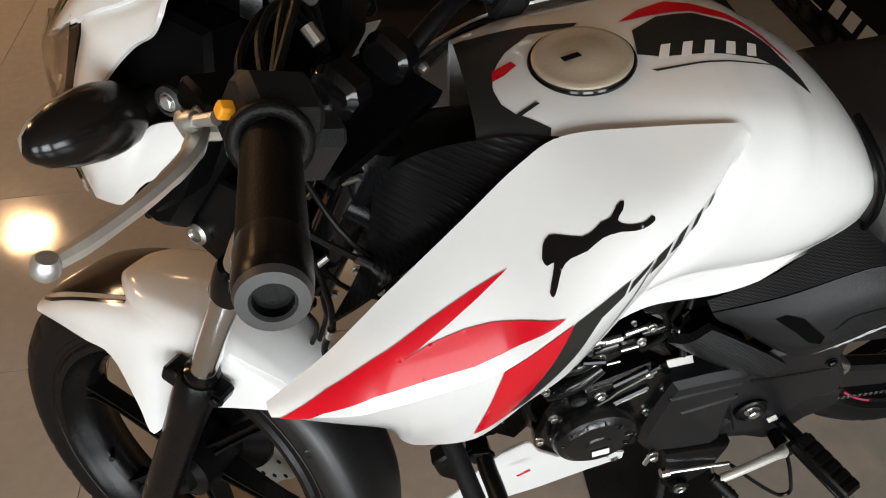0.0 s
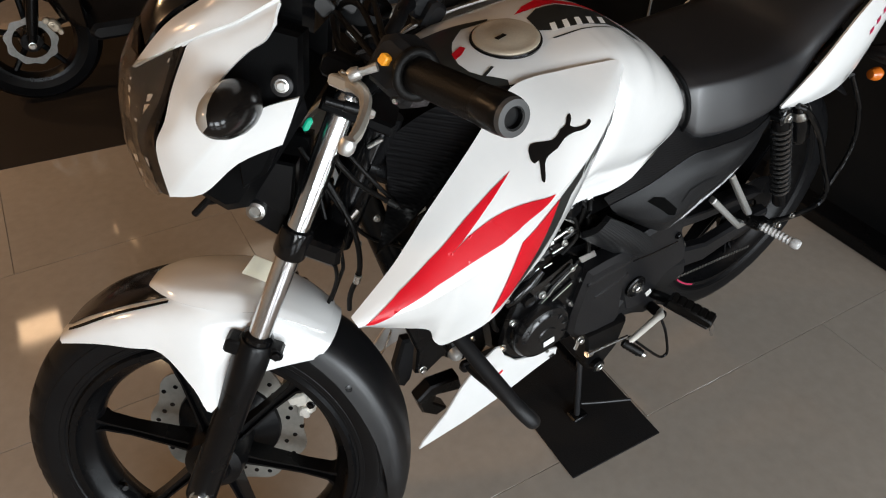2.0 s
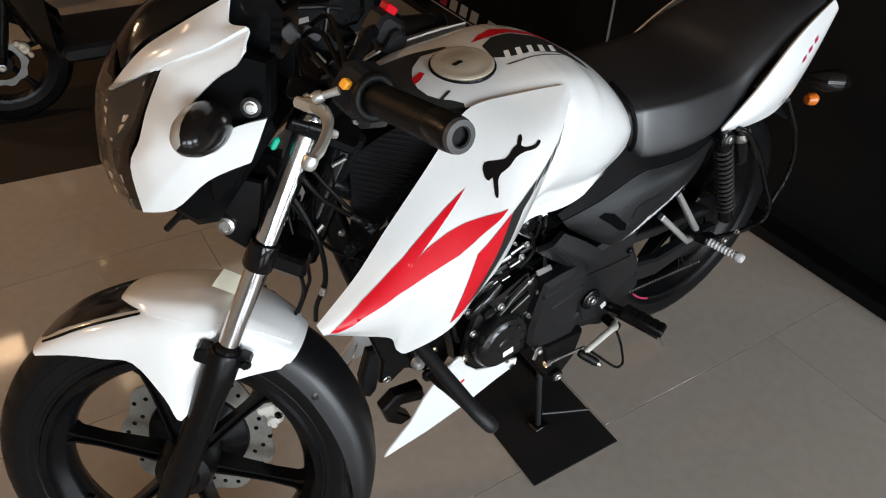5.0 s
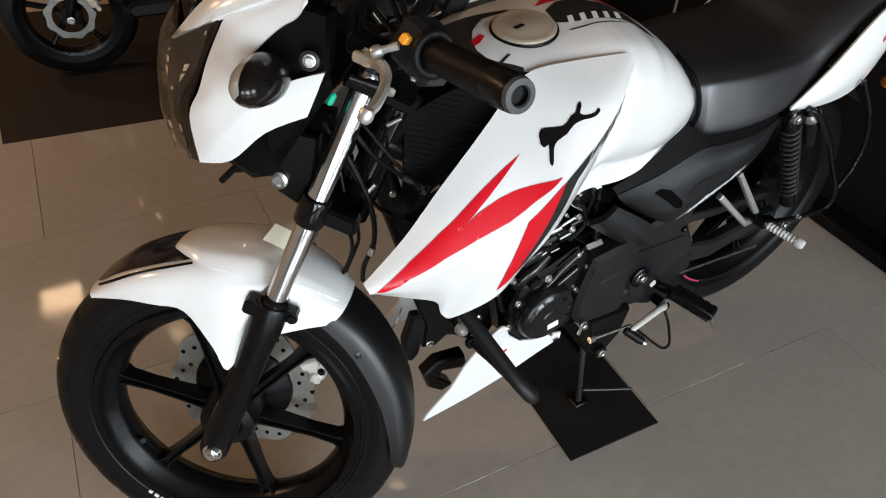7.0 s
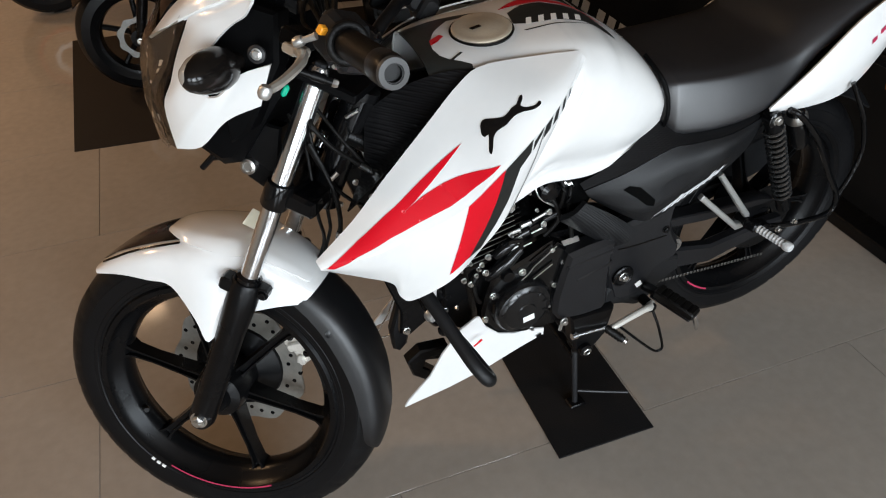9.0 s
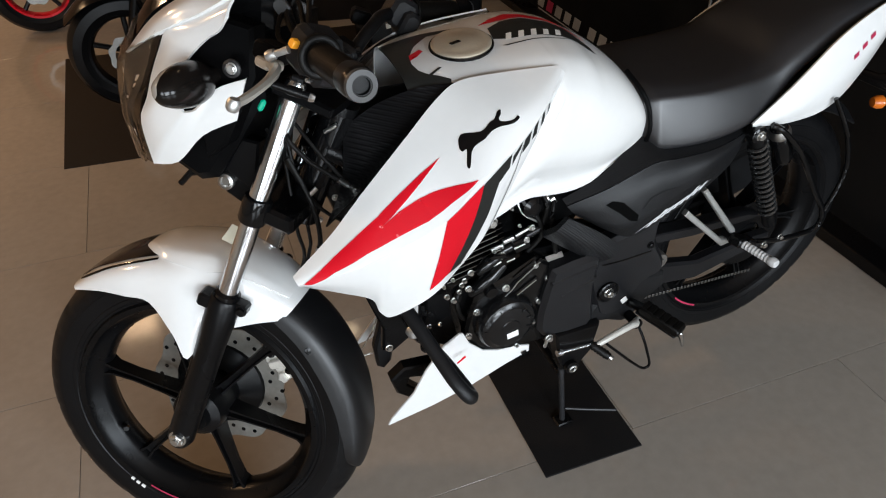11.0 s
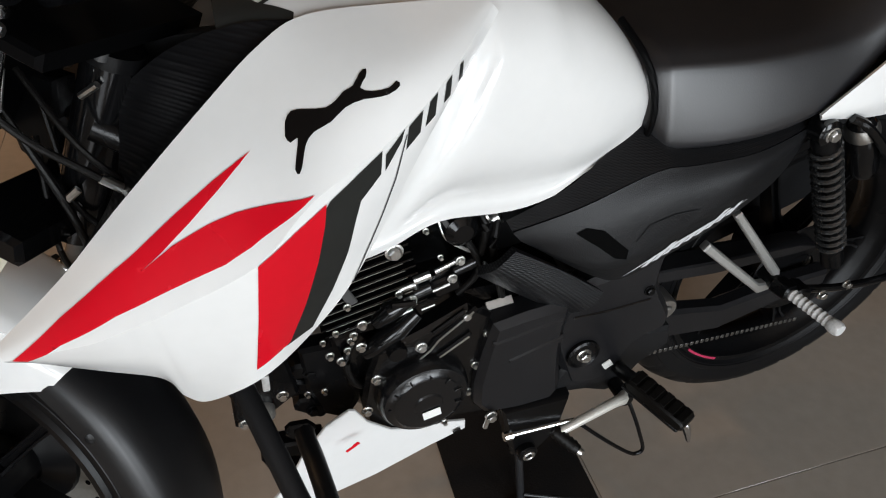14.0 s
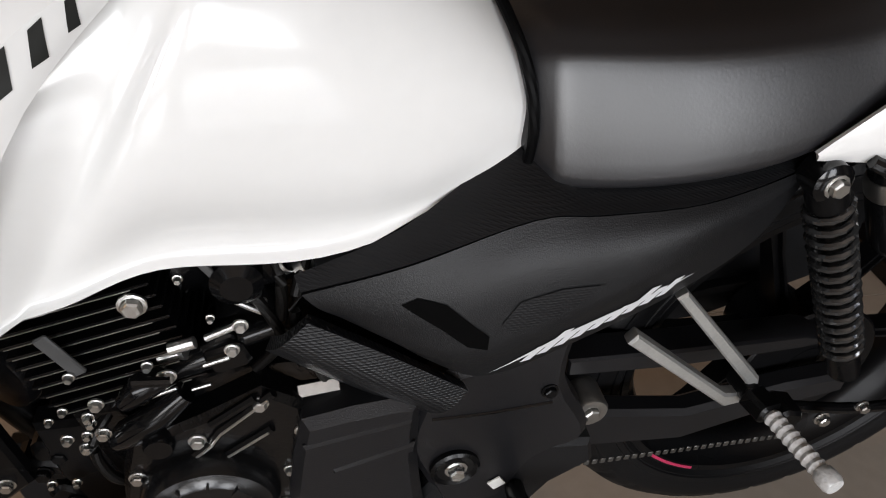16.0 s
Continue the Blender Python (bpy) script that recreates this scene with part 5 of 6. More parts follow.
for a, r in ((((0.250, -0.070, 0.870), (0.236, -0.074, 0.835)), 0.0035), (((0.300, -0.064, 0.834), (0.318, -0.072, 0.846)), 0.0035), (((0.262, -0.080, 0.742), (0.274, -0.078, 0.750)), 0.0040)):
    part("wire_clip", Shape().tube(a, r, 8), STEEL, bike, "bright wire clip")
for p in ((0.300, -0.080, 0.728), (0.322, -0.088, 0.700), (0.272, -0.075, 0.690), (0.340, -0.106, 0.775), (0.248, -0.070, 0.700)):
    part("small_screw", Shape().bolt(p, LEFT, 0.0040, 0.006), STEEL, bike, "small bright screw")
part("cable_clip", Shape().box((0.353, -0.106, 0.742), (0.018, 0.01, 0.010), (0, -20, 0), 0.002), PAPER, bike)

# rear wheel, swingarm, chain
RC = Vector((1.246, 0.048, 0.351))


def place_rear(name, shape, mat, parent=bike, label="", sharp=35):
    return part(name, shape, mat, parent, label, sharp)


rear_hub = wheel(RC, -LEFT, 0.305, 0.112, place_rear, "rear_wheel", 0, 20)
part("rim_stripe", Shape().lathe([(0.2180, 0.0470), (0.2220, 0.0476), (0.2220, 0.0466), (0.2180, 0.0460)], RC, LEFT, 30, closed=True, a0=radians(62), a1=radians(84)), PINK, rear_hub, "pink paint line on the tyre wall")
part("rear_sprocket", Shape().lathe([(0.03, 0.058), (0.085, 0.058), (0.088, 0.061), (0.085, 0.064), (0.03, 0.064)], RC, LEFT, 40), SATIN, rear_hub)
pair("swingarm", Shape().slab([(0.80, 0.430), (0.95, 0.384), (1.08, 0.352), (1.20, 0.366), (1.28, 0.366), (1.28, 0.338), (1.20, 0.328), (1.08, 0.302), (0.96, 0.322), (0.80, 0.370)], lambda x, z: mid(x) - 0.098, lambda x, z: mid(x) - 0.068, 0.006), PLATE, bike, "black box-section swingarm")
CHAIN = material("greasy_chain_steel", (0.17, 0.165, 0.155), 0.45, metal=1.0, vary=0.3, scale=400)
chain = Shape()
for i in range(46):
    x = 0.80 + i * 0.0098
    z = 0.315 - 0.09 * (x - 0.8)
    chain.box((x, mid(x) - 0.1025, z), (0.0062, 0.0016, 0.0075), (0, 6, 3.4), 0.0006)
part("drive_chain", chain, CHAIN, bike, "greasy steel drive chain")
part("chain_guard", Shape().slab([(0.93, 0.462), (1.05, 0.450), (1.20, 0.440), (1.24, 0.425), (1.20, 0.420), (1.05, 0.425), (0.93, 0.440)], lambda x, z: mid(x) - 0.092, lambda x, z: mid(x) - 0.055, 0.003), PLATE, bike)

# shock absorber
SPRING = material("black_spring_steel", (0.02, 0.02, 0.02), 0.12, metal=0.0, coat=0.9, vary=0.2)
T, B = Vector((1.078, mid(1.08) - 0.160, 0.700)), Vector((1.188, mid(1.18) - 0.160, 0.466))
d = (B - T).normalized()
pair("shock_body", Shape().tube([T, T + d * 0.026], 0.016, 18).tube([T + d * 0.026, B], 0.009, 14).tube([B - d * 0.035, B], 0.015, 16), SATIN, bike, "black rear shock absorber")
coil = []
length = (B - T).length - 0.060
u = d.cross(Vector((0, 1, 0))).normalized()
w = d.cross(u)
for i in range(12 * 15 + 1):
    t = i / (12 * 15)
    coil.append(T + d * (0.026 + length * t) + 0.0165 * (math.cos(2 * math.pi * 14 * t) * u + math.sin(2 * math.pi * 14 * t) * w))
pair("shock_spring", Shape().tube(coil, 0.0036, 8), SPRING, bike, "black coil spring")
pair("shock_eye", Shape().lathe([(0.0165, -0.012), (0.0165, 0.010), (0.012, 0.013), (0, 0.013)], T, LEFT, 20), GLOSS, bike, "black shock mount eye")
pair("eye_bolt", Shape().bolt(T + LEFT * 0.012, LEFT, 0.0075, 0.008), STEEL, bike, "bright shock mount bolt")
can = T + Vector((0.062, 0.012, 0.002))
pair("gas_canister", Shape().tube([can, can + d * 0.02, can + d * 0.085, can + d * 0.10], [0.012, 0.020, 0.020, 0.014], 20), GLOSS, bike, "black gas canister")
pair("canister_cap", Shape().tube([can + d * 0.012, can + d * 0.02, can + d * 0.03], [0.0175, 0.0205, 0.0202], 20), DISC, bike, "steel canister cap")

# pillion bracket and footrests
C = Vector((1.083, mid(1.083) - 0.164, 0.466))


def arm_out(x, z):
    return mid(x) - 0.166


def arm_in(x, z):
    return mid(x) - 0.152


pair("pillion_bracket", Shape().slab([(0.980, 0.601), (0.989, 0.606), (1.090, 0.482), (1.094, 0.466), (1.082, 0.450), (1.062, 0.448), (0.946, 0.557), (0.954, 0.566), (1.060, 0.466), (1.072, 0.464), (1.078, 0.476)], arm_out, arm_in, 0.0025), ALLOY, bike, "silver alloy pillion bracket")
pair("bracket_hub", Shape().lathe([(0, 0.016), (0.009, 0.014), (0.011, 0.004), (0.011, -0.02), (0, -0.02)], C, LEFT, 18), SATIN, bike)
PT = Vector((1.106, -0.263, 0.470))
peg_line = (PT - C).normalized()
ridged = [(0.0, 0.030)]
for i in range(17):
    ridged.append((0.0088 if i % 2 else 0.0072, 0.032 + i * (0.062 / 16)))
pair("pillion_peg", Shape().lathe(ridged + [(0.0092, 0.096), (0.0100, 0.100), (0.0100, 0.108), (0.008, 0.112), (0.0, 0.112)], C, peg_line, 16), KNURL, bike, "ridged bright pillion footpeg")
pair("peg_hinge", Shape().box(C + peg_line * 0.018, (0.026, 0.028, 0.020), (0, 10, 15), 0.004), SATIN, bike)
loop = [(1.105, -0.130, 0.715), (1.130, -0.138, 0.700), (1.190, -0.140, 0.638), (1.256, -0.140, 0.543), (1.300, -0.140, 0.478), (1.292, -0.140, 0.436), (1.200, -0.140, 0.434), (1.110, -0.138, 0.452)]
part("leg_guard", Shape().tube(loop, 0.0058, 10, 6), GLOSS, bike, "black tubular leg guard")
part("leg_guard_brace", Shape().tube([(1.255, -0.120, 0.735), (1.289, -0.140, 0.666), (1.316, -0.142, 0.600), (1.319, -0.142, 0.546), (1.303, -0.140, 0.482)], 0.0050, 10, 6), GLOSS, bike)
part("peg_mount", Shape().box((1.105, -0.150, 0.462), (0.026, 0.030, 0.022), (0, 20, 3), 0.005), SATIN, bike, "black peg mount")
for p, r in (((1.150, -0.152, 0.444), 0.006), ((1.190, -0.150, 0.452), 0.005)):
    part("mount_bolt", Shape().bolt(p, LEFT, r, 0.008), STEEL, bike, "bright mount bolt")

# what fills the space about the rear wheel, added to keep it dark
part("muffler", Shape().tube([(0.90, 0.150, 0.275), (0.97, 0.165, 0.290), (1.00, 0.172, 0.300), (1.40, 0.235, 0.420), (1.46, 0.243, 0.438), (1.48, 0.246, 0.444)], [0.022, 0.034, 0.066, 0.068, 0.060, 0.040], 28), SATIN, bike, "black silencer")
fender = []
for deg in (100, 80, 60, 40, 20, 0, -20, -40):
    t = radians(deg)
    r = 0.345
    x = RC.x - r * math.sin(t)
    fender.append([(x, mid(x) + y, RC.z + (r - 8 * y * y) * math.cos(t)) for y in (-0.070, -0.04, 0, 0.04, 0.070)])
part("inner_fender", Shape().sheet(fender, 3, 4, 0.004), MATTE, bike, "black inner rear fender", sharp=60)
# An added plate that hides the bright floor beyond the spokes.
part("wheel_view_blocker", Shape().slab([(0.95, 0.30), (0.95, 0.52), (1.02, 0.58), (1.30, 0.60), (1.40, 0.52), (1.40, 0.36), (1.20, 0.30)], lambda x, z: mid(x) + 0.088, lambda x, z: mid(x) + 0.094, 0.002), MATTE, bike, "black plate added to darken the view through the wheel")
part("battery_box", Shape().box((0.955, mid(0.95), 0.60), (0.14, 0.12, 0.16), (0, 0, 3.4), 0.012), MATTE, bike)

foot_in, foot_out = Vector((0.848, -0.140, 0.388)), Vector((0.900, -0.248, 0.372))
fd = (foot_out - foot_in).normalized()
peg = Shape()
fr = fd.cross(Vector((0, 0, 1))).normalized()
ft = fr.cross(fd)
rot = Matrix((( *fd, ), (*fr,), (*ft,))).transposed().to_4x4()
rot.translation = foot_in.lerp(foot_out, 0.63)
peg.box((0, 0, 0), (0.090, 0.031, 0.017), bevel=0.004)
pair("peg_base", Shape().box((-0.004, 0.001, -0.011), (0.090, 0.028, 0.006), bevel=0.002).moved(rot), SATIN, bike, "black footpeg base")
right_peg = part("foot_peg", peg.moved(rot).mirrored(mid), GRIP, bike, "black rubber rider footpeg")
left_peg = part("foot_peg", peg.moved(rot), GRIP, bike, "black rubber rider footpeg")
for k in range(6):
    block = Shape().box((-0.036 + k * 0.0145, 0, 0.010), (0.010, 0.026, 0.0016), bevel=0.0007).moved(rot)
    part("tread_block", block, GRIP, left_peg)
    part("tread_block", block.mirrored(mid), GRIP, right_peg)
pair("peg_arm", Shape().tube([(0.868, -0.112, 0.350), (0.864, -0.145, 0.368), foot_in.lerp(foot_out, 0.45)], 0.010, 12), SATIN, bike)
pair("peg_feeler", Shape().tube([foot_out + Vector((0, 0.006, -0.004)), foot_out + Vector((0.004, 0.002, -0.018)), foot_out + Vector((0.012, 0.002, -0.044))], [0.005, 0.006, 0.003], 10), CHROME, bike, "bright footpeg tip")
part("reflector", Shape().box((0.847, -0.128, 0.372), (0.014, 0.002, 0.014), (0, -30, 3), 0.0006), PAPER, bike, "small white reflector")
part("gear_rod", Shape().tube([(0.690, -0.151, 0.299), (0.745, -0.148, 0.294), (0.799, -0.145, 0.288)], 0.0033, 10).tube([(0.690, -0.151, 0.299), (0.702, -0.150, 0.298)], 0.0068, 10), CHROME, bike, "bright gear linkage rod")
part("gear_lever", Shape().tube([(0.744, -0.190, 0.333), (0.760, -0.186, 0.334), (0.80, -0.177, 0.336), (0.846, -0.164, 0.333), (0.860, -0.160, 0.330), (0.872, -0.148, 0.326)], [0.0045, 0.0062, 0.0066, 0.0072, 0.0085, 0.0085], 14), CALIPER, bike, "alloy gear lever")
part("lever_pivot", Shape().lathe([(0.011, -0.03), (0.011, 0.004), (0.009, 0.006), (0, 0.006)], (0.868, -0.156, 0.324), LEFT, 16), SATIN, bike)
toe = [(0.0, -0.002), (0.0080, -0.002)]
for i in range(11):
    toe.append((0.0098 if i % 2 else 0.0078, 0.001 + i * 0.0034))
part("gear_toe_peg", Shape().lathe(toe + [(0.0075, 0.040), (0, 0.040)], (0.746, -0.184, 0.334), (0.62, -0.66, -0.42), 14), GRIP, bike, "ribbed black gear lever rubber", 60)
part("toe_peg_tip", Shape().lathe([(0.0055, 0.038), (0.0055, 0.046), (0.003, 0.049), (0, 0.049)], (0.746, -0.184, 0.334), (0.62, -0.66, -0.42), 12), STEEL, bike, "bright peg tip")
part("stand_wire", Shape().tube([(0.800, -0.150, 0.290), (0.850, -0.158, 0.236), (0.893, -0.160, 0.191), (0.910, -0.160, 0.181), (0.919, -0.160, 0.190), (0.906, -0.160, 0.232), (0.892, -0.156, 0.273), (0.880, -0.140, 0.310)], 0.0030, 8, 5), SATIN, bike)
part("peg_bracket", Shape().slab([(0.767, 0.352), (0.768, 0.320), (0.785, 0.326), (0.819, 0.320), (0.853, 0.305), (0.874, 0.308), (0.890, 0.328), (0.906, 0.352), (0.946, 0.380), (0.940, 0.412), (0.880, 0.420), (0.800, 0.400)], -0.124, -0.095, 0.006), MATTE, bike, "black footpeg bracket")
part("rod_bolt", Shape().bolt((0.672, -0.142, 0.343), LEFT, 0.0065, 0.009).tube([(0.668, -0.144, 0.340), (0.664, -0.144, 0.322)], 0.0035, 8), STEEL, bike)

# stands
stand = Shape().tube([(0.735, -0.070, 0.265), (0.742, -0.085, 0.20), (0.754, -0.098, 0.030), (0.755, -0.100, 0.012)], 0.0068, 14)
centre = pair("centre_stand_leg", stand, STAND, bike, "worn black centre stand leg")
pair("centre_stand_foot", Shape().box((0.757, -0.100, 0.008), (0.040, 0.030, 0.007), (0, 0, 4), 0.003), SATIN, bike)
part("centre_stand_bar", Shape().tube([(0.745, -0.09, 0.16), (0.745, 0.12, 0.16)], 0.010, 12), SATIN, bike)
part("centre_stand_lever", Shape().tube([(0.756, -0.104, 0.052), (0.812, -0.124, 0.046), (0.868, -0.142, 0.040)], 0.0034, 10), STAND, bike, "dull steel stand foot lever")
part("stand_washer", Shape().lathe([(0.0145, -0.012), (0.0150, 0.002), (0.0135, 0.004), (0, 0.004)], (0.729, -0.150, 0.244), LEFT, 24), SATIN, bike)
part("pivot_ring", Shape().lathe([(0.0095, 0.003), (0.0095, 0.0065), (0.0065, 0.0075), (0.0052, 0.0060), (0.0052, 0.003)], (0.729, -0.150, 0.244), LEFT, 22), STEEL, bike, "bright ring of the stand pivot")
part("stand_bracket", Shape().slab([(0.690, 0.34), (0.79, 0.34), (0.78, 0.27), (0.745, 0.225), (0.71, 0.23), (0.70, 0.28)], -0.142, -0.10, 0.006), SATIN, bike)

# filler cap
CAPC = Vector((0.537, -0.021, 0.9155))
capn = Vector((-0.07, -0.07, 1.0)).normalized()
part("cap_seal", Shape().lathe([(0.0, -0.004), (0.0505, -0.004), (0.0515, 0.001), (0.0505, 0.0028), (0, 0.0028)], CAPC, capn, 48), GLOSS, bike, "black filler cap seal")
filler = part("filler_cap", Shape().lathe([(0.0478, 0.0), (0.0478, 0.0050), (0.046, 0.0064), (0.042, 0.0070), (0.030, 0.0066), (0.028, 0.0074), (0, 0.0076)], CAPC, capn, 48), GOLDEN, bike, "champagne coloured filler cap")
part("key_slot", Shape().box(CAPC + Vector((-0.012, -0.004, 0.0078)), (0.020, 0.007, 0.0012), (0, 0, 20), 0.0005), GLOSS, filler)
part("cap_mark", Shape().box(CAPC + Vector((0.016, 0.012, 0.0072)), (0.014, 0.0015, 0.001), (0, 0, -50), 0.0003), GLOSS, filler)


# ---- films on the paint ----


def film(name, outline, target, mat, parent, label="", along="y", lift=0.0007, step=0.0035):
    """A thin film laid on a panel: an outline of (x, z), seen from the left, or of (x, y), seen from above."""
    spots, sides = [], []
    for one in (target if isinstance(target, tuple) else (target,)):
        sides += [[len(spots) + i for i in p.vertices] for p in one.data.polygons]
        spots += [v.co for v in one.data.vertices]
    tree = BVHTree.FromPolygons(spots, sides)
    bm = bmesh.new()
    bm.faces.new([bm.verts.new((a, b, 0)) for a, b in outline])
    for axis in (0, 1):
        lo, hi = min(p[axis] for p in outline), max(p[axis] for p in outline)
        for k in range(1, int((hi - lo) / step) + 1):
            no = (1, 0, 0) if axis == 0 else (0, 1, 0)
            at = [0, 0, 0]
            at[axis] = lo + k * step
            bmesh.ops.bisect_plane(bm, geom=bm.verts[:] + bm.edges[:] + bm.faces[:], plane_co=at, plane_no=no)
    bmesh.ops.triangulate(bm, faces=bm.faces[:])
    for v in bm.verts:
        start, way = (Vector((v.co.x, -1, v.co.y)), Vector((0, 1, 0))) if along == "y" else (Vector((v.co.x, v.co.y, 2)), Vector((0, 0, -1)))
        hit, nrm, _, _ = tree.ray_cast(start, way)
        if hit is None:
            hit, nrm, _, _ = tree.find_nearest(start + way * (0.85 if along == "y" else 1.1))
        v.co = hit - way * lift / max(0.45, abs(nrm.dot(way)))
    me = bpy.data.meshes.new(name)
    bm.to_mesh(me)
    bm.free()
    me.materials.append(mat)
    me.shade_smooth()
    ob = new(name, me)
    ob.parent = parent
    return tagged(ob, label)


bolt_of_red = [(0.215, 0.686), (0.242, 0.706), (0.263, 0.722), (0.315, 0.757), (0.332, 0.768), (0.366, 0.791), (0.402, 0.814), (0.434, 0.833), (0.407, 0.811), (0.379, 0.789), (0.352, 0.769), (0.334, 0.757), (0.362, 0.774), (0.392, 0.788), (0.414, 0.796), (0.448, 0.806), (0.475, 0.813), (0.445, 0.792), (0.421, 0.775), (0.399, 0.763), (0.354, 0.746), (0.307, 0.727), (0.259, 0.704), (0.226, 0.683)]
# The vent is a flat film; its inner shade is in the colour.
film("side_vent", [(0.759, 0.636), (0.771, 0.642), (0.791, 0.637), (0.822, 0.607), (0.821, 0.594), (0.806, 0.598), (0.786, 0.616)], side_panel, VOID, side_panel, "flat black film painting the vent slot's shade", lift=0.0010)
film("ribbed_patch", [(0.830, 0.617), (0.844, 0.638), (0.874, 0.646), (0.905, 0.646), (0.895, 0.636), (0.875, 0.622), (0.841, 0.609)], side_panel, CARBON_FINE, side_panel, "ribbed patch", lift=0.0012)
film("red_stripe", bolt_of_red, shroud, RED, shroud, "bright red stripe film", lift=0.0012)
film("red_wedge", [(0.423, 0.762), (0.455, 0.785), (0.483, 0.802), (0.480, 0.782), (0.471, 0.745), (0.454, 0.691), (0.436, 0.646), (0.401, 0.621), (0.413, 0.693)], shroud, RED, shroud, "bright red wedge film", lift=0.0012)
film("charcoal_stripe", [(0.486, 0.803), (0.517, 0.822), (0.533, 0.831), (0.531, 0.809), (0.512, 0.791), (0.506, 0.772), (0.497, 0.738), (0.480, 0.695), (0.458, 0.648), (0.428, 0.640), (0.446, 0.691), (0.463, 0.745), (0.472, 0.782)], (shroud, tank), CHARCOAL, shroud, "charcoal stripe film")
for slash in (((0.536, 0.826), (0.554, 0.842), (0.551, 0.832), (0.535, 0.810)), ((0.558, 0.842), (0.572, 0.851), (0.569, 0.831), (0.555, 0.821)), ((0.579, 0.855), (0.587, 0.860), (0.584, 0.840), (0.574, 0.834)), ((0.596, 0.864), (0.602, 0.868), (0.600, 0.850), (0.593, 0.847)), ((0.611, 0.872), (0.615, 0.874), (0.614, 0.860), (0.609, 0.858))):
    film("charcoal_slash", slash, (shroud, tank), CHARCOAL, shroud)
# No gap is cut here: a dark film line stands for its shade.
film("panel_gap_line", [(0.4985, 0.692), (0.512, 0.722), (0.530, 0.762), (0.5435, 0.796), (0.5555, 0.836), (0.5565, 0.8355), (0.545, 0.7955), (0.5315, 0.7615), (0.5135, 0.7215), (0.4998, 0.6915)], shroud, RING, shroud, "thin dark film painting the panel gap's shade", lift=0.0008)
emblem = [(0.464, 0.850), (0.470, 0.856), (0.480, 0.858), (0.496, 0.860), (0.506, 0.865), (0.512, 0.869), (0.520, 0.872), (0.527, 0.878), (0.533, 0.880), (0.531, 0.876), (0.525, 0.871), (0.534, 0.869), (0.547, 0.870), (0.554, 0.873), (0.556, 0.870), (0.545, 0.866), (0.526, 0.865), (0.511, 0.861), (0.498, 0.853), (0.484, 0.847), (0.476, 0.840), (0.471, 0.830), (0.467, 0.824), (0.4645, 0.826), (0.468, 0.835), (0.471, 0.843), (0.465, 0.840), (0.462, 0.843)]
film("slanted_emblem", rounded(emblem, 2), shroud, GLOSS, shroud, "raised black slanted emblem", lift=0.0010)
film("script_line", [(0.826, 0.556), (0.850, 0.571), (0.885, 0.590), (0.925, 0.606), (0.960, 0.623), (0.984, 0.634), (0.955, 0.625), (0.920, 0.611), (0.880, 0.594), (0.848, 0.573)], side_panel, SILVER, side_panel, "silver script-like line", lift=0.0009)
for k in range(9):
    x0, z0 = 0.850 + 0.0130 * k, 0.565 + 0.0063 * k
    tall = 0.030 if k in (1, 6) else 0.020
    film("script_bar", [(x0, z0), (x0 + 0.0086, z0 + 0.001), (x0 + 0.0078 + tall * 0.62, z0 + tall), (x0 + tall * 0.62, z0 + tall - 0.001)], side_panel, SILVER, side_panel, lift=0.0010)
film("tank_band", [(0.590, -0.024), (0.598, 0.018), (0.630, 0.040), (0.668, 0.042), (0.705, 0.026), (0.735, -0.004), (0.752, -0.040), (0.757, -0.062), (0.735, -0.050), (0.705, -0.038), (0.650, -0.034), (0.612, -0.032)], tank, CHARCOAL, tank, "charcoal band film", "z")
film("tank_red", [(0.590, 0.038), (0.618, 0.060), (0.650, 0.074), (0.680, 0.066), (0.708, 0.050), (0.738, 0.014), (0.757, -0.026), (0.733, 0.006), (0.704, 0.034), (0.668, 0.047), (0.626, 0.044)], tank, RED, tank, "red edge film", "z", lift=0.0009)
film("band_line", [(0.596, -0.049), (0.640, -0.046), (0.700, -0.045), (0.735, -0.043), (0.700, -0.047), (0.640, -0.0485), (0.600, -0.052)], tank, CHARCOAL, tank, "thin dark line film", "z", lift=0.0009)
for k in range(5):
    x0 = 0.606 + 0.022 * k
    film("tank_slash", [(x0, -0.036), (x0 + 0.010, -0.014), (x0 + 0.0195, -0.014), (x0 + 0.010, -0.036)], tank, PAPER, tank, along="z", lift=0.0014)
film("tank_nose_film", [(0.430, 0.056), (0.500, 0.060), (0.552, 0.050), (0.546, 0.043), (0.500, 0.040), (0.470, 0.012), (0.461, -0.002), (0.452, -0.019), (0.448, -0.042), (0.452, -0.063), (0.462, -0.077), (0.474, -0.086), (0.490, -0.099), (0.486, -0.115), (0.474, -0.125), (0.430, -0.105)], tank, CHARCOAL, tank, "charcoal nose film", "z", lift=0.0007)
film("tank_nose_red", [(0.449, -0.032), (0.452, -0.016), (0.472, -0.006), (0.476, -0.014), (0.462, -0.026)], tank, RED, tank, "", "z", lift=0.0013)
film("tank_nose_line", [(0.462, -0.079), (0.483, -0.068), (0.486, -0.071), (0.466, -0.082)], tank, CHARCOAL, tank, along="z", lift=0.0010)

for k in range(3):
    film("tail_mark", [(1.285 + 0.022 * k, 0.800 + 0.013 * k), (1.298 + 0.022 * k, 0.806 + 0.013 * k), (1.296 + 0.022 * k, 0.814 + 0.013 * k), (1.283 + 0.022 * k, 0.808 + 0.013 * k)], tail_panel, PINK, tail_panel, lift=0.0010)

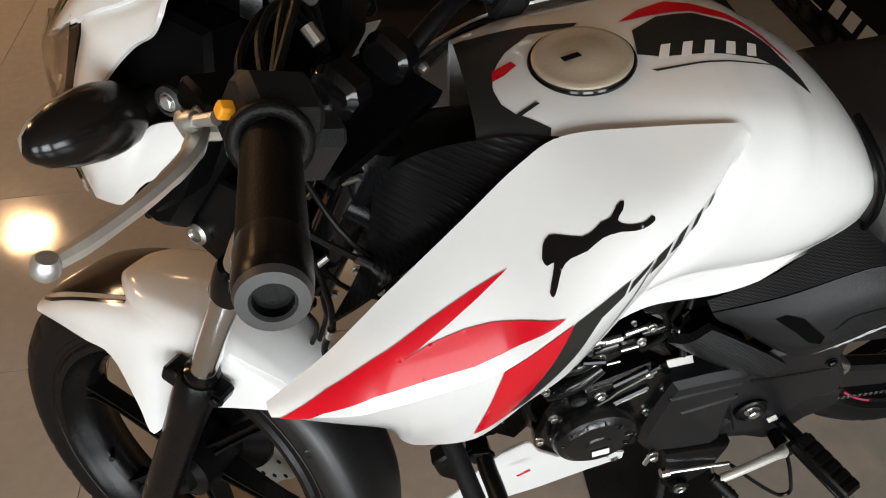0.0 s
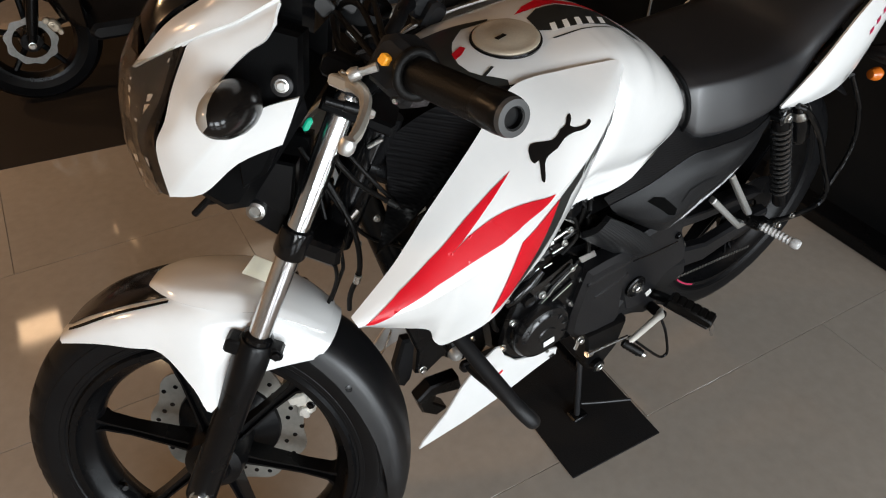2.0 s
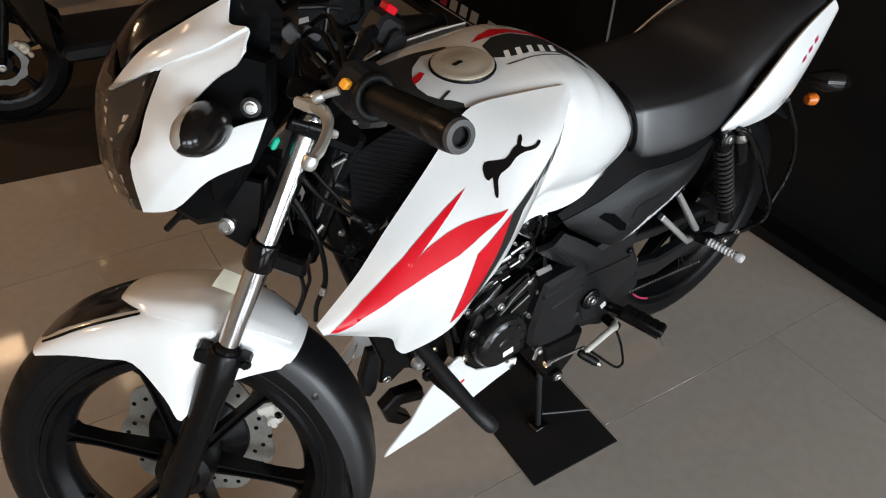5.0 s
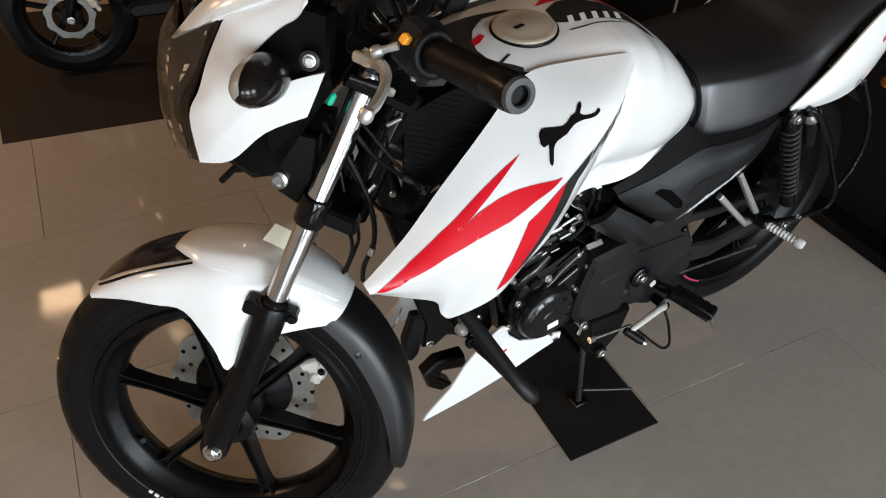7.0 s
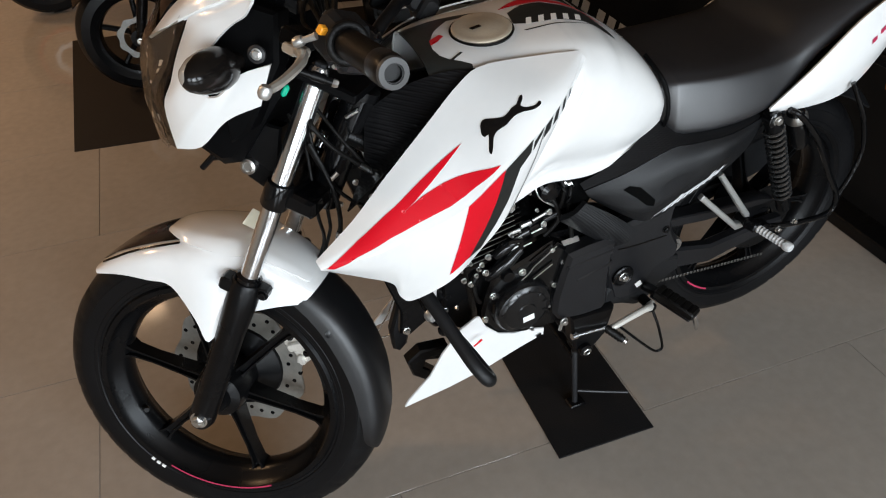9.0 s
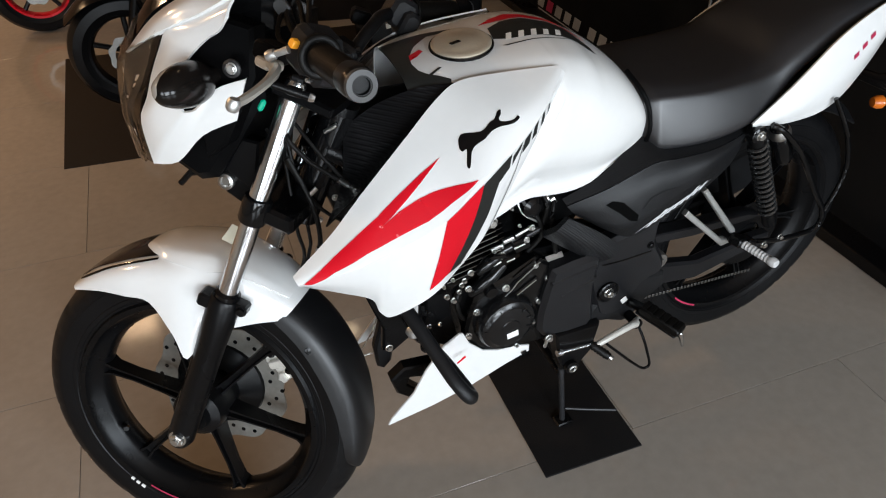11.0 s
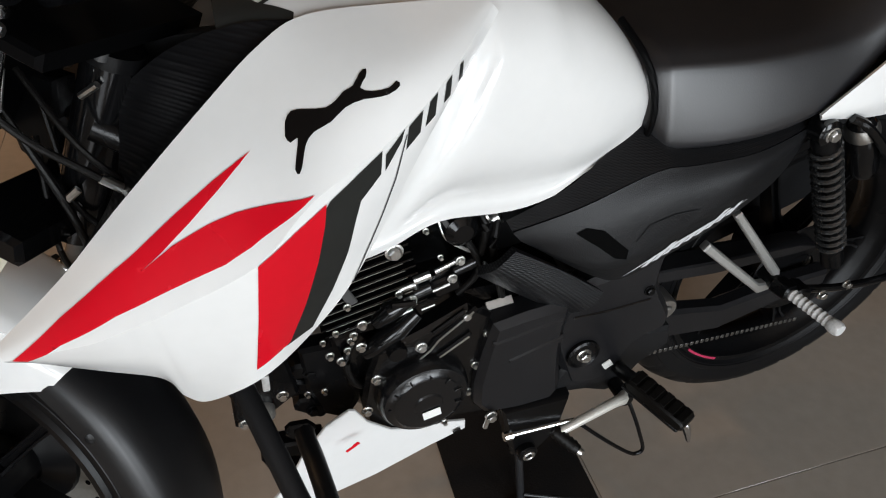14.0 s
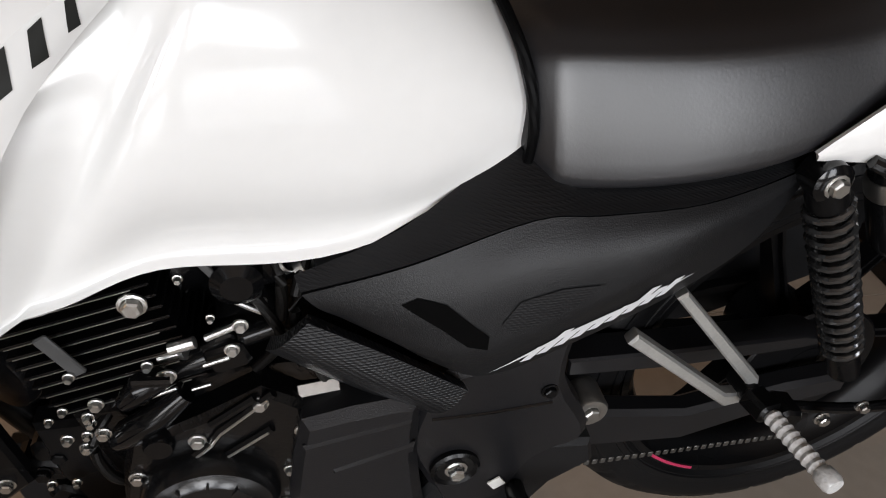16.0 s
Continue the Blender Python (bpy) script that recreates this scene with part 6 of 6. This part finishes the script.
# marks on the front tyre
for a0, a1 in ((8, 10), (11, 13), (14.2, 16)):
    front("tyre_mark", Shape().lathe([(0.2330, -0.0462), (0.2385, -0.0466), (0.2385, -0.0446), (0.2330, -0.0442)], WC, (0, 1, 0), 3, closed=True, a0=radians(a0 + 76), a1=radians(a1 + 76)), PAPER, front_hub, "pale sidewall marking")

DULL_DISC = material("dull_disc", (0.27, 0.265, 0.25), 0.42, metal=0.8, vary=0.2, scale=120)
MARK = material("dull_grey_marking", (0.34, 0.33, 0.31), 0.6, vary=0.15)
# pale marking bars along the foot of the display board
for k in range(11):
    y = 2.33 - 0.092 * k - (0.05 if k > 4 else 0) - (0.06 if k > 7 else 0)
    m = PINK if k == 1 else MARK
    skew = Shape().put([(0, 0, 0), (0, -0.062, 0), (0, -0.080, 0.058), (0, -0.018, 0.058)], [(0, 1, 2, 3)])
    part("marking_bar", skew.moved(pose(0.0085, y - 1.2, 0.06)), m, board)
part("thin_rule", Shape().box((0.0085, 0.72, 0.046), (0.001, 0.8, 0.006), bevel=0.0003), MARK, board)

# ---- machines behind ----
def scooter(at, yaw, rim_mat, label, rim_label):
    """A parked scooter, its front wheel at the origin."""
    it = thing("scooter", label, "scooter", "parked scooters")
    c = Vector((0, 0, 0.235))
    sw = part("front_wheel", Shape().lathe([(0, -0.06), (0.035, -0.06), (0.042, -0.03), (0.042, 0.05), (0, 0.05)], c, (0, 1, 0), 24), SATIN, it, "small black alloy wheel")
    part("tyre", Shape().lathe([(0.150, -0.03), (0.180, -0.048), (0.212, -0.042), (0.230, -0.018), (0.235, 0), (0.230, 0.018), (0.212, 0.042), (0.180, 0.048), (0.150, 0.03)], c, (0, 1, 0), 60), RUBBER, sw)
    part("rim", Shape().lathe([(0.158, -0.036), (0.148, -0.032), (0.138, 0), (0.148, 0.032), (0.158, 0.036), (0.162, 0)], c, (0, 1, 0), 48, closed=True), rim_mat, sw, rim_label)
    for k in range(5):
        t = 2 * math.pi * k / 5 + 0.3
        part("spoke", Shape().tube([c + Vector((0.035 * math.cos(t), 0, 0.035 * math.sin(t))), c + Vector((0.145 * math.cos(t), 0, 0.145 * math.sin(t)))], 0.011, 8), SATIN, sw)
    rot = []
    for i in range(54):
        t = 2 * math.pi * i / 54
        r = 0.083 + 0.004 * math.cos(9 * t)
        rot.append((r * math.cos(t), 0.235 + r * math.sin(t)))
    part("brake_disc", Shape().put([(x, -0.052, z) for x, z in rot] + [(0.060 * math.cos(2 * math.pi * i / 54), -0.052, 0.235 + 0.060 * math.sin(2 * math.pi * i / 54)) for i in range(54)], [(i, (i + 1) % 54, 54 + (i + 1) % 54, 54 + i) for i in range(54)]), DULL_DISC, sw, "steel petal brake disc")
    part("brake_caliper", Shape().box((0.085, -0.065, 0.285), (0.036, 0.034, 0.044), (0, -30, 0), 0.010).box((0.066, -0.070, 0.306), (0.022, 0.024, 0.020), (0, -40, 0), 0.006).box((0.100, -0.072, 0.262), (0.018, 0.022, 0.022), (0, -18, 0), 0.005).bolt((0.080, -0.082, 0.292), (0, -1, 0), 0.008, 0.006), GOLDEN, it, "pale gold brake caliper")
    for y in (-0.075, 0.075):
        part("fork_leg", Shape().tube([(0, y, 0.235), (0.03, y, 0.33), (0.12, y, 0.62)], [0.014, 0.02, 0.018], 12), SATIN, it)
    part("axle_nut", Shape().bolt((0, -0.092, 0.235), (0, -1, 0), 0.010, 0.012), STEEL, it)
    part("mudguard", Shape().sheet([[(-0.262 * math.sin(radians(a)), y, 0.235 + (0.262 - 3.5 * y * y) * math.cos(radians(a))) for y in (-0.085, -0.04, 0, 0.04, 0.085)] for a in (50, 25, 0, -30, -60)], 3, 3, 0.003), GLOSS, it, "gloss black mudguard")
    part("apron", Shape().sheet([[(0.19, -0.17, 0.30), (0.12, -0.08, 0.32), (0.12, 0.08, 0.32), (0.19, 0.17, 0.30)], [(0.20, -0.21, 0.62), (0.06, -0.1, 0.60), (0.06, 0.1, 0.60), (0.20, 0.21, 0.62)], [(0.26, -0.17, 0.95), (0.14, -0.08, 1.0), (0.14, 0.08, 1.0), (0.26, 0.17, 0.95)]], 4, 4, 0.01), GLOSS, it, "gloss black front apron")
    part("headset", Shape().box((0.24, 0, 1.04), (0.20, 0.26, 0.13), (0, 20, 0), 0.04), GLOSS, it)
    for y in (-1, 1):
        part("handlebar", Shape().tube([(0.27, 0.1 * y, 1.05), (0.29, 0.24 * y, 1.06), (0.32, 0.35 * y, 1.05)], [0.012, 0.016, 0.017], 12), GRIP, it)
    part("floorboard", Shape().box((0.45, 0, 0.27), (0.52, 0.34, 0.06), bevel=0.02), MATTE, it)
    part("body", Shape().sheet([[(0.66, -0.10, 0.30), (0.95, -0.19, 0.32), (1.30, -0.17, 0.42), (1.60, -0.08, 0.62)], [(0.66, -0.13, 0.52), (0.95, -0.22, 0.56), (1.30, -0.20, 0.62), (1.60, -0.09, 0.72)], [(0.68, -0.11, 0.74), (0.95, -0.15, 0.76), (1.30, -0.14, 0.80), (1.62, -0.06, 0.84)], [(0.68, 0.11, 0.74), (0.95, 0.15, 0.76), (1.30, 0.14, 0.80), (1.62, 0.06, 0.84)], [(0.66, 0.13, 0.52), (0.95, 0.22, 0.56), (1.30, 0.20, 0.62), (1.60, 0.09, 0.72)], [(0.66, 0.10, 0.30), (0.95, 0.19, 0.32), (1.30, 0.17, 0.42), (1.60, 0.08, 0.62)]], 4, 4, 0.01), GLOSS, it, "gloss black body")
    part("seat", Shape().box((1.08, 0, 0.80), (0.74, 0.26, 0.09), (0, -4, 0), 0.04), LEATHER, it)
    part("engine_cover", Shape().box((1.12, -0.14, 0.27), (0.46, 0.10, 0.16), (0, -6, 0), 0.04), SATIN, it)
    part("cover_mark", Shape().box((1.05, -0.1925, 0.27), (0.09, 0.001, 0.022), (0, -6, 0), 0.0004), PAPER, it, "pale marking bar")
    part("rear_wheel", Shape().lathe([(0, -0.05), (0.16, -0.04), (0.18, -0.05), (0.212, -0.044), (0.235, 0), (0.212, 0.044), (0.18, 0.05), (0.16, 0.04), (0, 0.05)], (1.27, 0, 0.235), (0, 1, 0), 48), RUBBER, it)
    it.matrix_world = Matrix.Translation(at) @ pose(0, 0, 0, 0, 0, yaw)
    return it


scooter((-0.070, 2.02, 0.004), -2, SATIN, "gloss black scooter with a petal front brake disc", "black wheel rim")
scooter((-0.50, 3.14, 0.0), 4, RED, "gloss black scooter with red wheel rims", "bright red wheel rim")
